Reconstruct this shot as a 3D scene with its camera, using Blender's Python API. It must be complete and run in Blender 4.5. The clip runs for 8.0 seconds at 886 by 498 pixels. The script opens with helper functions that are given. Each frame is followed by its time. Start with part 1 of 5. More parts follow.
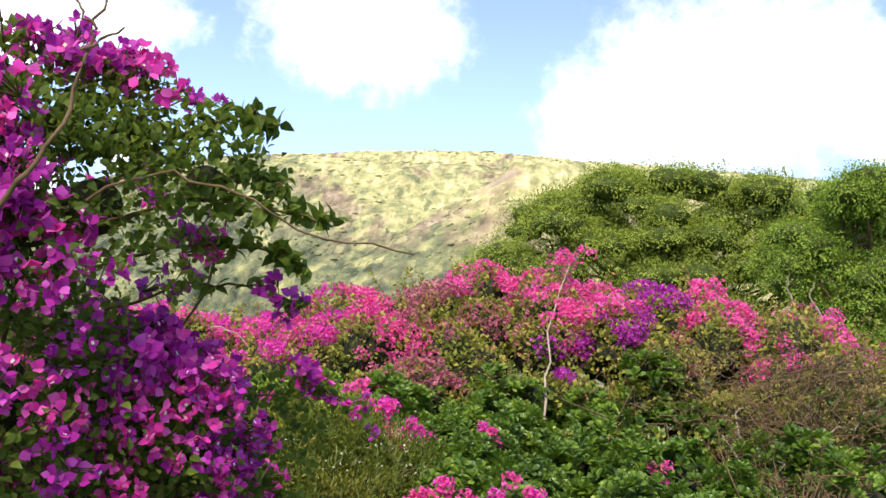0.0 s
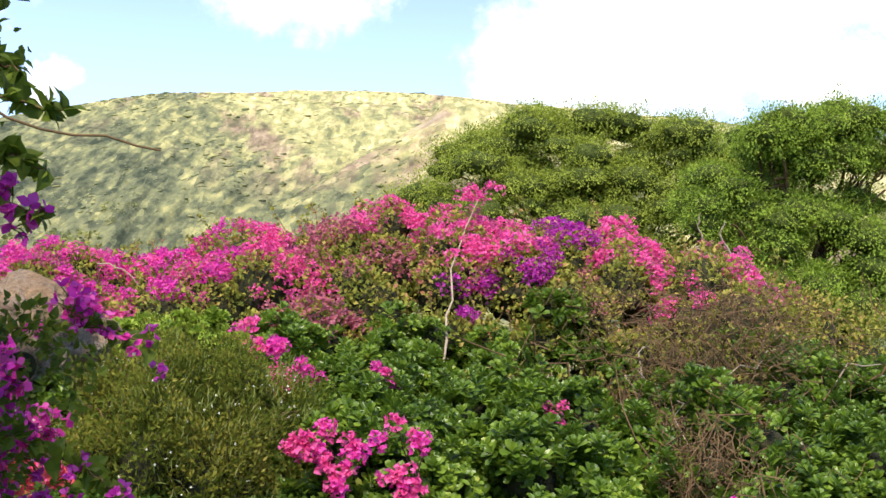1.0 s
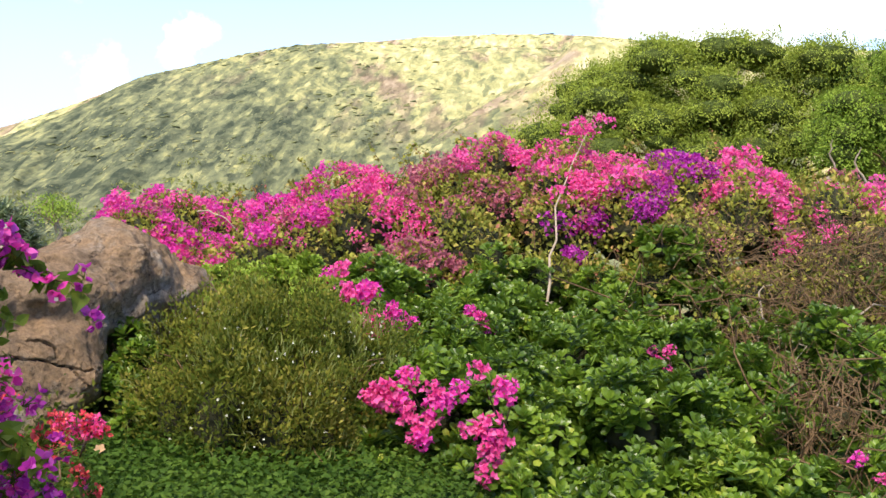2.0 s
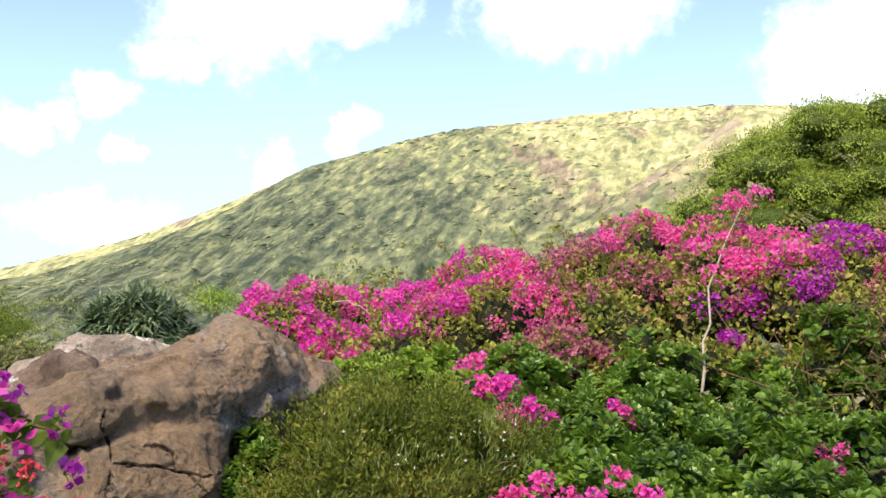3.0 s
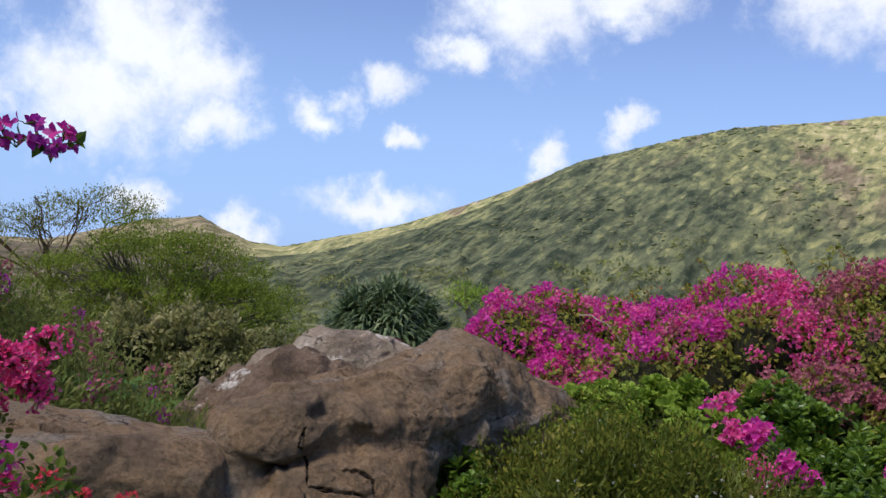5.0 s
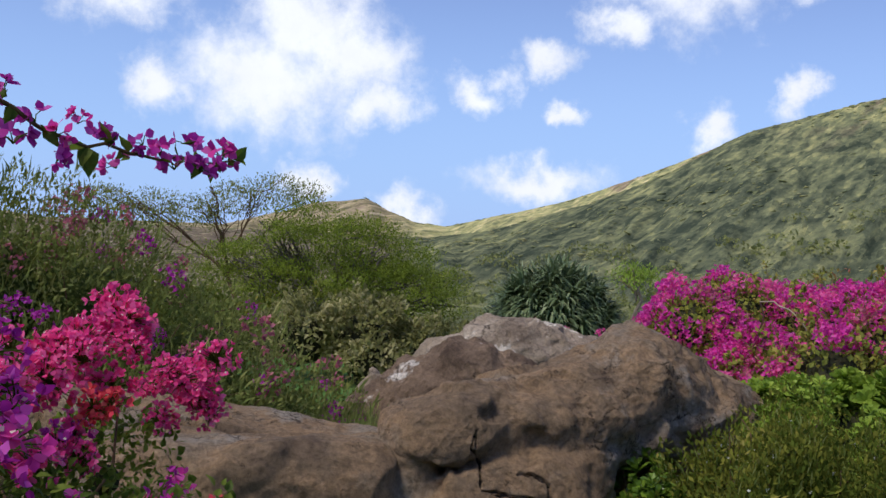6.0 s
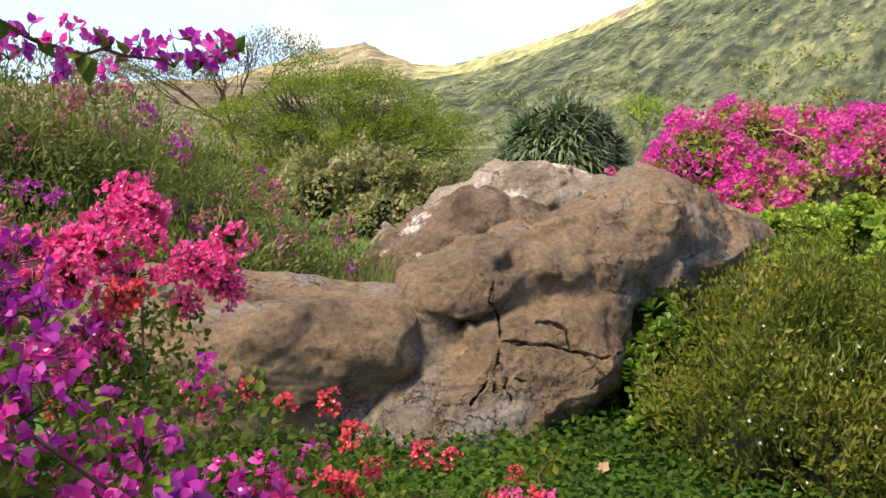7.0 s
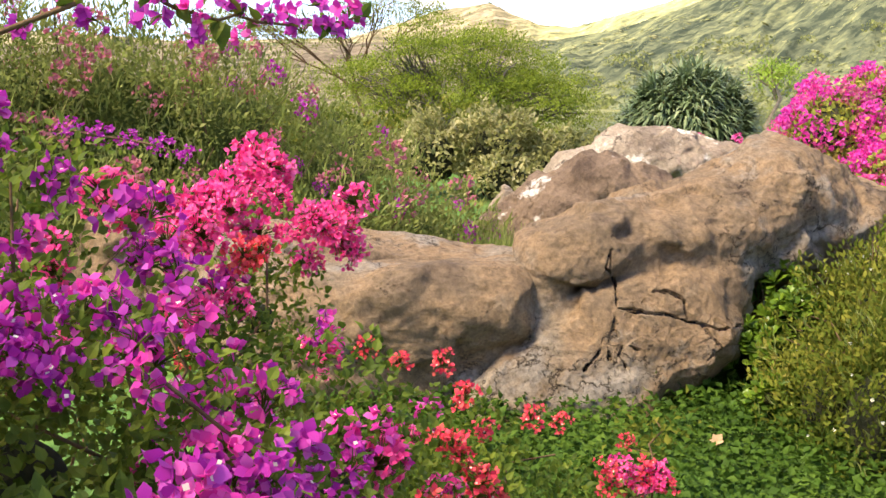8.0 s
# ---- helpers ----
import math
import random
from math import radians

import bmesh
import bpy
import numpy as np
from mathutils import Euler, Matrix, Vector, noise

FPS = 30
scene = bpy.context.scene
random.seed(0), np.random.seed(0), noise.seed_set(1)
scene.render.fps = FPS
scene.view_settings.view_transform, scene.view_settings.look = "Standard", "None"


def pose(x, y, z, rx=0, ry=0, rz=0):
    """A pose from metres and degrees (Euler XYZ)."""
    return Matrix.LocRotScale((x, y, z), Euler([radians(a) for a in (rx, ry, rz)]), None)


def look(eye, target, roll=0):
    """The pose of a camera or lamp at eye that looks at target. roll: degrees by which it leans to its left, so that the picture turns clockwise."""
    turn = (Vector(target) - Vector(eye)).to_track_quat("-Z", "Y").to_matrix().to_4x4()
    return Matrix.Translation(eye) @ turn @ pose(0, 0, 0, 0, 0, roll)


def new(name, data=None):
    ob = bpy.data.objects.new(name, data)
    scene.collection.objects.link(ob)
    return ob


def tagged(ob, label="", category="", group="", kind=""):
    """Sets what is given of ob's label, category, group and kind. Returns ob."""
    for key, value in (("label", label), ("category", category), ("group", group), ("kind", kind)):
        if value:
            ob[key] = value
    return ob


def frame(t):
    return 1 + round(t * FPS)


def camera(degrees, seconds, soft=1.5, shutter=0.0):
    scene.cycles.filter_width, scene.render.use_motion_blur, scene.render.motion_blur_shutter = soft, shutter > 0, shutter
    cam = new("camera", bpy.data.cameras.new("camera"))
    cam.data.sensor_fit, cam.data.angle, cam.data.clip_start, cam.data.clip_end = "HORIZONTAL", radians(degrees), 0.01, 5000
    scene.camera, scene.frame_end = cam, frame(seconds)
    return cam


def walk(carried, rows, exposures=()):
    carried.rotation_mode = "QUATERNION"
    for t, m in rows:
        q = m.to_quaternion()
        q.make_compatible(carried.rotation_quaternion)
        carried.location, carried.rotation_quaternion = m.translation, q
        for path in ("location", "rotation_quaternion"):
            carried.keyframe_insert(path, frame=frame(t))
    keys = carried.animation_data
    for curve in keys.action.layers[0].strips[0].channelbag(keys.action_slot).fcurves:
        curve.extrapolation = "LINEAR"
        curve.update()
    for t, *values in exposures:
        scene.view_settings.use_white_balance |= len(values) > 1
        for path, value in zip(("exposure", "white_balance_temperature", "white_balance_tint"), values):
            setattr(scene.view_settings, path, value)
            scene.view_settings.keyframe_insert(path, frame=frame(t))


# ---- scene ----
cam = camera(46.0, 8.0, soft=1.5)
EXPOSURES = [(0.0, 1.26, 6600, 10), (0.5, 1.22, 6600, 10), (1.5, 1.4, 6800, 10), (2.8, 1.35, 6700, 9), (3.5, 0.97, 6500, 8), (4.2, 0.6, 6300, 8), (5.3, 0.14, 6100, 11), (5.9, 0.14, 6100, 11), (6.5, 0.87, 6700, 10), (7.0, 1.29, 7100, 10), (7.5, 1.58, 7400, 10), (8.0, 1.86, 7550, 10)]
PATH = [
    (0, (0.587, 0.713, 1.344), (0.433, 2.701, 1.494), 2.7),
    (0.5, (0.724, 0.878, 1.337), (0.687, 2.873, 1.472), 4.7),
    (1, (0.841, 1.107, 1.313), (0.824, 3.106, 1.359), 2.8),
    (1.5, (0.95, 1.367, 1.28), (0.818, 3.362, 1.22), 0.6),
    (1.7, (1.024, 1.445, 1.277), (0.833, 3.434, 1.207), 1.4),
    (2.8, (1.156, 1.944, 1.323), (0.675, 3.885, 1.353), -1.2),
    (3, (1.195, 2.009, 1.342), (0.624, 3.924, 1.421), -0.2),
    (3.5, (1.285, 2.161, 1.353), (0.524, 4.006, 1.476), -1.2),
    (4, (1.196, 2.377, 1.393), (0.367, 4.19, 1.557), -2.8),
    (4.2, (1.152, 2.432, 1.431), (0.283, 4.229, 1.557), -1.4),
    (5.3, (1.063, 2.758, 1.505), (-0.006, 4.448, 1.558), 4.8),
    (5.5, (1.005, 2.795, 1.516), (-0.124, 4.444, 1.603), 4.4),
    (6, (0.957, 2.826, 1.573), (-0.33, 4.356, 1.566), 2.7),
    (6.5, (0.95, 2.817, 1.626), (-0.315, 4.356, 1.456), 0.9),
    (7, (0.942, 2.826, 1.643), (-0.338, 4.331, 1.334), -1.1),
    (7.5, (0.941, 2.813, 1.654), (-0.382, 4.277, 1.329), 0.4),
    (8, (0.961, 2.811, 1.654), (-0.476, 4.151, 1.276), -0.5),
]
walk(cam, [(t, look(eye, target, roll)) for t, eye, target, roll in PATH], EXPOSURES)


# ---------------------------------------------------------------- light
SUN_AZ, SUN_EL = -166.0, 57.0      # degrees from +y towards +x, and above the horizon
sun_way = Vector((math.sin(radians(SUN_AZ)) * math.cos(radians(SUN_EL)),
                  math.cos(radians(SUN_AZ)) * math.cos(radians(SUN_EL)), math.sin(radians(SUN_EL))))
sun = new("sun", bpy.data.lights.new("sun", "SUN"))
sun.data.energy, sun.data.angle, sun.data.color = 2.75, radians(20.0), (1.0, 0.92, 0.78)
sun.matrix_world = look(sun_way * 50, (0, 0, 0))

# clouds: azimuth, elevation, half width and half height, in degrees
CLOUDS = [(-9.3, 16.0, 4.3, 3.0), (5.5, 11.6, 4.0, 3.0), (11, 13.6, 6, 4.2), (16.5, 14.5, 4, 2.6), (19, 11, 4, 1.6),
          (-27.5, 14.6, 3.6, 2.4), (-22.4, 15.6, 3.2, 1.3), (-48.0, 11.4, 3.6, 3.2), (-49.6, 8.6, 4.6, 3.0), (-45, 9.6, 2.6, 2.2),
          (-43.8, 7.6, 1.9, 1.3), (-55.6, 7.4, 1.8, 1.3), (-38.5, 8.6, 1.5, 1.0), (-35, 10.4, 1.9, 1.0), (-47.6, 3.0, 1.5, 1.0),
          (-42.6, 2.0, 1.5, 1.1), (-35, 3.6, 3.4, 1.0), (-26, 7.0, 1.1, 1.3), (-21.8, 8.9, 0.9, 1.1), (-12, 16, 3, 2),
          (-31, 12.4, 1.6, 1.0), (-33.6, 7.4, 1.0, 0.6), (-58, 13, 3, 2), (26, 16, 5, 4)]
world = bpy.data.worlds.new("sky")
scene.world = world
world.use_nodes = True
wt = world.node_tree
wt.nodes.clear()


def node(tree, kind, **values):
    n = tree.nodes.new(kind)
    for key, value in values.items():
        n.inputs[key.replace("_", " ")].default_value = value
    return n


def math_node(tree, op, a, b=None, clamp=False):
    n = tree.nodes.new("ShaderNodeMath")
    n.operation, n.use_clamp = op, clamp
    for k, v in enumerate((a, b)):
        if v is None:
            continue
        if isinstance(v, (int, float)):
            n.inputs[k].default_value = v
        else:
            tree.links.new(v, n.inputs[k])
    return n.outputs[0]


def vec_node(tree, op, a, b=None):
    n = tree.nodes.new("ShaderNodeVectorMath")
    n.operation = op
    for k, v in enumerate((a, b)):
        if v is None:
            continue
        if isinstance(v, (tuple, Vector)):
            n.inputs[k].default_value = tuple(v)
        else:
            tree.links.new(v, n.inputs[k])
    return n


sky = wt.nodes.new("ShaderNodeTexSky")
sky.sky_type, sky.sun_disc = "NISHITA", False
sky.sun_elevation, sky.sun_rotation = radians(SUN_EL), radians(SUN_AZ)
sky.air_density, sky.dust_density, sky.ozone_density = 1.0, 0.15, 2.5
co = wt.nodes.new("ShaderNodeTexCoord").outputs["Generated"]
big = node(wt, "ShaderNodeTexNoise", Scale=7.0, Detail=7.0, Roughness=0.62)
wt.links.new(co, big.inputs["Vector"])
warp = node(wt, "ShaderNodeTexNoise", Scale=16.0, Detail=6.0, Roughness=0.6)
wt.links.new(co, warp.inputs["Vector"])
bend = vec_node(wt, "SUBTRACT", warp.outputs["Color"], (0.5, 0.5, 0.5))
bend = vec_node(wt, "MULTIPLY", bend.outputs[0], (0.10, 0.10, 0.08))
way = vec_node(wt, "ADD", co, bend.outputs[0]).outputs[0]
cover = None
for az, el, w, h in CLOUDS:
    d = Vector((math.sin(radians(az)) * math.cos(radians(el)), math.cos(radians(az)) * math.cos(radians(el)), math.sin(radians(el))))
    k = w / h
    off = vec_node(wt, "SUBTRACT", way, d).outputs[0]
    flat = vec_node(wt, "MULTIPLY", off, (1.0, 1.0, k)).outputs[0]
    far = vec_node(wt, "LENGTH", flat).outputs["Value"]
    near = math_node(wt, "SUBTRACT", 1.35, math_node(wt, "DIVIDE", far, math.sin(radians(w)) * 1.05))
    cover = near if cover is None else math_node(wt, "MAXIMUM", cover, near)
fine = node(wt, "ShaderNodeTexNoise", Scale=30.0, Detail=9.0, Roughness=0.66)
wt.links.new(co, fine.inputs["Vector"])
cover = math_node(wt, "ADD", cover, math_node(wt, "MULTIPLY", math_node(wt, "SUBTRACT", fine.outputs["Fac"], 0.5), 1.5))
soft_edge = wt.nodes.new("ShaderNodeMapRange")
soft_edge.interpolation_type = "SMOOTHSTEP"
soft_edge.inputs["From Min"].default_value, soft_edge.inputs["From Max"].default_value = -0.10, 1.10
wt.links.new(cover, soft_edge.inputs["Value"])
grey = wt.nodes.new("ShaderNodeMapRange")
grey.inputs["From Min"].default_value, grey.inputs["From Max"].default_value = 0.3, 0.75
grey.inputs["To Min"].default_value, grey.inputs["To Max"].default_value = 0.78, 1.0
wt.links.new(big.outputs["Fac"], grey.inputs["Value"])
tint = vec_node(wt, "MULTIPLY", sky.outputs["Color"], (0.116, 0.105, 0.122)).outputs[0]
up = wt.nodes.new("ShaderNodeSeparateXYZ")
wt.links.new(co, up.inputs[0])
haze = wt.nodes.new("ShaderNodeMapRange")
haze.interpolation_type = "SMOOTHSTEP"
haze.inputs["From Min"].default_value, haze.inputs["From Max"].default_value = -0.02, 0.30
haze.inputs["To Min"].default_value, haze.inputs["To Max"].default_value = 0.85, 0.0
wt.links.new(up.outputs["Z"], haze.inputs["Value"])
pale = wt.nodes.new("ShaderNodeMix")
pale.data_type = "RGBA"
pale.inputs["B"].default_value = (0.27, 0.46, 0.82, 1)
wt.links.new(haze.outputs[0], pale.inputs["Factor"])
wt.links.new(tint, pale.inputs["A"])
tint = pale.outputs["Result"]
white = vec_node(wt, "SCALE", (0.97, 0.98, 1.02))
wt.links.new(grey.outputs[0], white.inputs["Scale"])
mixed = wt.nodes.new("ShaderNodeMix")
mixed.data_type = "RGBA"
wt.links.new(soft_edge.outputs[0], mixed.inputs["Factor"])
wt.links.new(tint, mixed.inputs["A"])
wt.links.new(white.outputs[0], mixed.inputs["B"])
back = node(wt, "ShaderNodeBackground", Strength=1.0)
wt.links.new(mixed.outputs["Result"], back.inputs["Color"])
wt.links.new(back.outputs[0], wt.nodes.new("ShaderNodeOutputWorld").inputs["Surface"])


# ---------------------------------------------------------------- materials
def ramp(tree, value, stops):
    r = tree.nodes.new("ShaderNodeValToRGB")
    while len(r.color_ramp.elements) < len(stops):
        r.color_ramp.elements.new(0.5)
    for e, (at, colour) in zip(r.color_ramp.elements, stops):
        e.position, e.color = at, (*colour, 1)
    tree.links.new(value, r.inputs[0])
    return r.outputs[0]


def leaf_material(name, stops, rough=0.6, through_light=0.4, spread=0.5, gloss=0.15):
    """Foliage: each leaf its own shade, patches over the plant, light let through the blade."""
    m = bpy.data.materials.new(name)
    m.use_nodes = True
    t = m.node_tree
    t.nodes.clear()
    island = t.nodes.new("ShaderNodeNewGeometry").outputs["Random Per Island"]
    place = t.nodes.new("ShaderNodeTexCoord").outputs["Object"]
    patch = node(t, "ShaderNodeTexNoise", Scale=2.2, Detail=3.0)
    t.links.new(place, patch.inputs["Vector"])
    v = math_node(t, "ADD", math_node(t, "MULTIPLY", island, spread),
                  math_node(t, "MULTIPLY", math_node(t, "SUBTRACT", patch.outputs["Fac"], 0.25), 2 * (1 - spread)))
    colour = ramp(t, v, stops)
    body = t.nodes.new("ShaderNodeBsdfPrincipled")
    body.inputs["Roughness"].default_value = rough
    body.inputs["Specular IOR Level"].default_value = gloss
    t.links.new(colour, body.inputs["Base Color"])
    lit = t.nodes.new("ShaderNodeBsdfTranslucent")
    t.links.new(colour, lit.inputs["Color"])
    mix = t.nodes.new("ShaderNodeMixShader")
    mix.inputs[0].default_value = through_light
    t.links.new(body.outputs[0], mix.inputs[1])
    t.links.new(lit.outputs[0], mix.inputs[2])
    t.links.new(mix.outputs[0], t.nodes.new("ShaderNodeOutputMaterial").inputs[0])
    return m


def surface_material(name, stops, scale=4.0, detail=8.0, rough=0.9, bump=0.4, bump_scale=30.0, distance=0.02, stretch=(1, 1, 1), second=None, swing=0.0):
    """Rock, bark and earth: two scales of colour and a fine relief."""
    m = bpy.data.materials.new(name)
    m.use_nodes = True
    t = m.node_tree
    body = t.nodes["Principled BSDF"]
    body.inputs["Roughness"].default_value = rough
    body.inputs["Specular IOR Level"].default_value = 0.2
    place = t.nodes.new("ShaderNodeTexCoord").outputs["Object"]
    if swing:
        spin = t.nodes.new("ShaderNodeVectorRotate")
        spin.rotation_type = "Z_AXIS"
        spin.inputs["Angle"].default_value = radians(swing)
        t.links.new(place, spin.inputs["Vector"])
        place = spin.outputs[0]
    place = vec_node(t, "MULTIPLY", place, stretch).outputs[0]
    a = node(t, "ShaderNodeTexNoise", Scale=scale, Detail=detail, Roughness=0.6)
    t.links.new(place, a.inputs["Vector"])
    colour = ramp(t, a.outputs["Fac"], stops)
    if second:
        b = node(t, "ShaderNodeTexNoise", Scale=second[0], Detail=5.0, Roughness=0.65)
        t.links.new(place, b.inputs["Vector"])
        f = t.nodes.new("ShaderNodeMapRange")
        f.inputs["From Min"].default_value, f.inputs["From Max"].default_value = second[2], second[3]
        t.links.new(b.outputs["Fac"], f.inputs["Value"])
        mix = t.nodes.new("ShaderNodeMix")
        mix.data_type = "RGBA"
        mix.inputs["B"].default_value = (*second[1], 1)
        t.links.new(f.outputs[0], mix.inputs["Factor"])
        t.links.new(colour, mix.inputs["A"])
        colour = mix.outputs["Result"]
    t.links.new(colour, body.inputs["Base Color"])
    c = node(t, "ShaderNodeTexNoise", Scale=bump_scale, Detail=8.0, Roughness=0.7)
    t.links.new(place, c.inputs["Vector"])
    relief = node(t, "ShaderNodeBump", Strength=bump, Distance=distance)
    t.links.new(c.outputs["Fac"], relief.inputs["Height"])
    t.links.new(relief.outputs[0], body.inputs["Normal"])
    return m


M_BOUG_LEAF = leaf_material("bougainvillea_leaf", [(0.0, (0.085, 0.114, 0.02)), (0.35, (0.22, 0.24, 0.039)), (0.62, (0.342, 0.336, 0.055)), (0.78, (0.488, 0.372, 0.099)), (0.88, (0.512, 0.204, 0.132)), (1.0, (0.488, 0.12, 0.143))], spread=0.62)
M_NEAR_LEAF = leaf_material("near_bougainvillea_leaf", [(0.0, (0.035, 0.064, 0.009)), (0.5, (0.105, 0.155, 0.02)), (0.85, (0.22, 0.27, 0.037)), (1.0, (0.40, 0.36, 0.07))], rough=0.5, through_light=0.5)
M_WAXY = leaf_material("waxy_leaf", [(0.0, (0.03, 0.062, 0.008)), (0.45, (0.105, 0.185, 0.018)), (0.8, (0.23, 0.34, 0.034)), (1.0, (0.50, 0.50, 0.085))], rough=0.36, gloss=0.5)
M_OLIVE = leaf_material("olive_leaf", [(0.0, (0.04, 0.07, 0.01)), (0.40, (0.11, 0.14, 0.02)), (0.75, (0.23, 0.22, 0.035)), (1.0, (0.42, 0.34, 0.10))], rough=0.8, gloss=0.04)
M_WEED = leaf_material("weed_leaf", [(0.0, (0.085, 0.115, 0.025)), (0.5, (0.20, 0.23, 0.055)), (1.0, (0.38, 0.37, 0.13))], rough=0.8, gloss=0.06)
M_STRAW = leaf_material("pale_grass_blade", [(0.0, (0.14, 0.20, 0.045)), (0.5, (0.26, 0.30, 0.08)), (1.0, (0.44, 0.41, 0.16))], rough=0.8, gloss=0.04)
M_TREE = leaf_material("tree_leaf", [(0.0, (0.16, 0.217, 0.031)), (0.5, (0.311, 0.381, 0.06)), (1.0, (0.454, 0.503, 0.104))], rough=0.8, through_light=0.35, gloss=0.05)
M_TREE_FRESH = leaf_material("fresh_tree_leaf", [(0.0, (0.125, 0.2, 0.025)), (0.5, (0.251, 0.36, 0.051)), (1.0, (0.375, 0.476, 0.084))], rough=0.8, through_light=0.35, gloss=0.05)
M_FLAT_TREE = leaf_material("flat_tree_leaf", [(0.0, (0.08, 0.11, 0.02)), (0.5, (0.20, 0.26, 0.035)), (1.0, (0.36, 0.42, 0.05))], rough=0.8, through_light=0.45, gloss=0.05)
M_PANDANUS = leaf_material("strap_leaf", [(0.0, (0.06, 0.095, 0.04)), (0.55, (0.15, 0.20, 0.085)), (1.0, (0.40, 0.44, 0.24))], rough=0.45, through_light=0.2, gloss=0.25)
M_PALE = leaf_material("pale_leaf", [(0.0, (0.11, 0.12, 0.035)), (0.5, (0.27, 0.26, 0.09)), (1.0, (0.58, 0.50, 0.27))], rough=0.75, gloss=0.06)
M_COVER = leaf_material("ground_cover_leaf", [(0.0, (0.024, 0.055, 0.007)), (0.5, (0.06, 0.12, 0.014)), (1.0, (0.14, 0.22, 0.03))])
M_VALLEY = leaf_material("valley_scrub_leaf", [(0.0, (0.11, 0.135, 0.05)), (0.5, (0.24, 0.26, 0.085)), (1.0, (0.44, 0.42, 0.15))], rough=0.9, gloss=0.0)
M_HILL_SHRUB = leaf_material("hill_scrub", [(0.0, (0.13, 0.155, 0.085)), (0.40, (0.23, 0.255, 0.12)), (0.75, (0.40, 0.39, 0.17)), (1.0, (0.58, 0.51, 0.26))], rough=0.9, through_light=0.25, spread=0.75, gloss=0.0)
M_PINK = leaf_material("hot_pink_bract", [(0.0, (0.66, 0.04, 0.25)), (0.5, (0.87, 0.12, 0.38)), (1.0, (0.93, 0.29, 0.56))], rough=0.6, through_light=0.45, spread=0.7)
M_HOT = leaf_material("red_pink_bract", [(0.0, (0.72, 0.03, 0.20)), (0.5, (0.88, 0.09, 0.33)), (1.0, (0.92, 0.26, 0.48))], rough=0.6, through_light=0.45, spread=0.7)
M_MAGENTA = leaf_material("magenta_bract", [(0.0, (0.55, 0.022, 0.28)), (0.5, (0.80, 0.065, 0.42)), (1.0, (0.90, 0.22, 0.60))], rough=0.6, through_light=0.45, spread=0.7)
M_PURPLE = leaf_material("purple_bract", [(0.0, (0.29, 0.012, 0.21)), (0.5, (0.50, 0.035, 0.38)), (1.0, (0.76, 0.17, 0.62))], rough=0.6, through_light=0.45, spread=0.7)
M_RED = leaf_material("red_bract", [(0.0, (0.62, 0.025, 0.08)), (0.5, (0.82, 0.09, 0.13)), (1.0, (0.90, 0.22, 0.14))], rough=0.6, through_light=0.4, spread=0.7)
M_FADED = leaf_material("faded_pink_bract", [(0.0, (0.34, 0.08, 0.12)), (0.5, (0.50, 0.15, 0.20)), (1.0, (0.62, 0.26, 0.28))], rough=0.7, through_light=0.4, spread=0.7)
M_WHITE = leaf_material("flower_centre", [(0.0, (0.75, 0.72, 0.55)), (1.0, (0.85, 0.83, 0.70))], rough=0.6)
M_DRY = leaf_material("dead_leaf", [(0.0, (0.34, 0.20, 0.10)), (1.0, (0.50, 0.33, 0.18))], rough=0.8, through_light=0.1)
M_TWIG = surface_material("dry_twig", [(0.3, (0.07, 0.042, 0.02)), (0.7, (0.20, 0.125, 0.062))], scale=20)
M_PALE_WOOD = surface_material("bleached_wood", [(0.3, (0.24, 0.18, 0.12)), (0.7, (0.44, 0.36, 0.26))], scale=20)
M_GREY_BARK = surface_material("grey_bark", [(0.3, (0.09, 0.075, 0.055)), (0.7, (0.20, 0.17, 0.13))], scale=20)
# greener core colour, darkened for the shade deep in crowns and weeds
M_INNER = surface_material("shaded_inner_leaves", [(0.3, (0.055, 0.08, 0.016)), (0.7, (0.14, 0.18, 0.035))], scale=9, bump=1.0, bump_scale=14, distance=0.15)
# near-black core colour: stands for the shade seen through gaps in a bush
M_THICKET_SHADE = surface_material("thicket_shade", [(0.3, (0.022, 0.028, 0.012)), (0.7, (0.06, 0.055, 0.026))], scale=12, bump=0.8, distance=0.05)


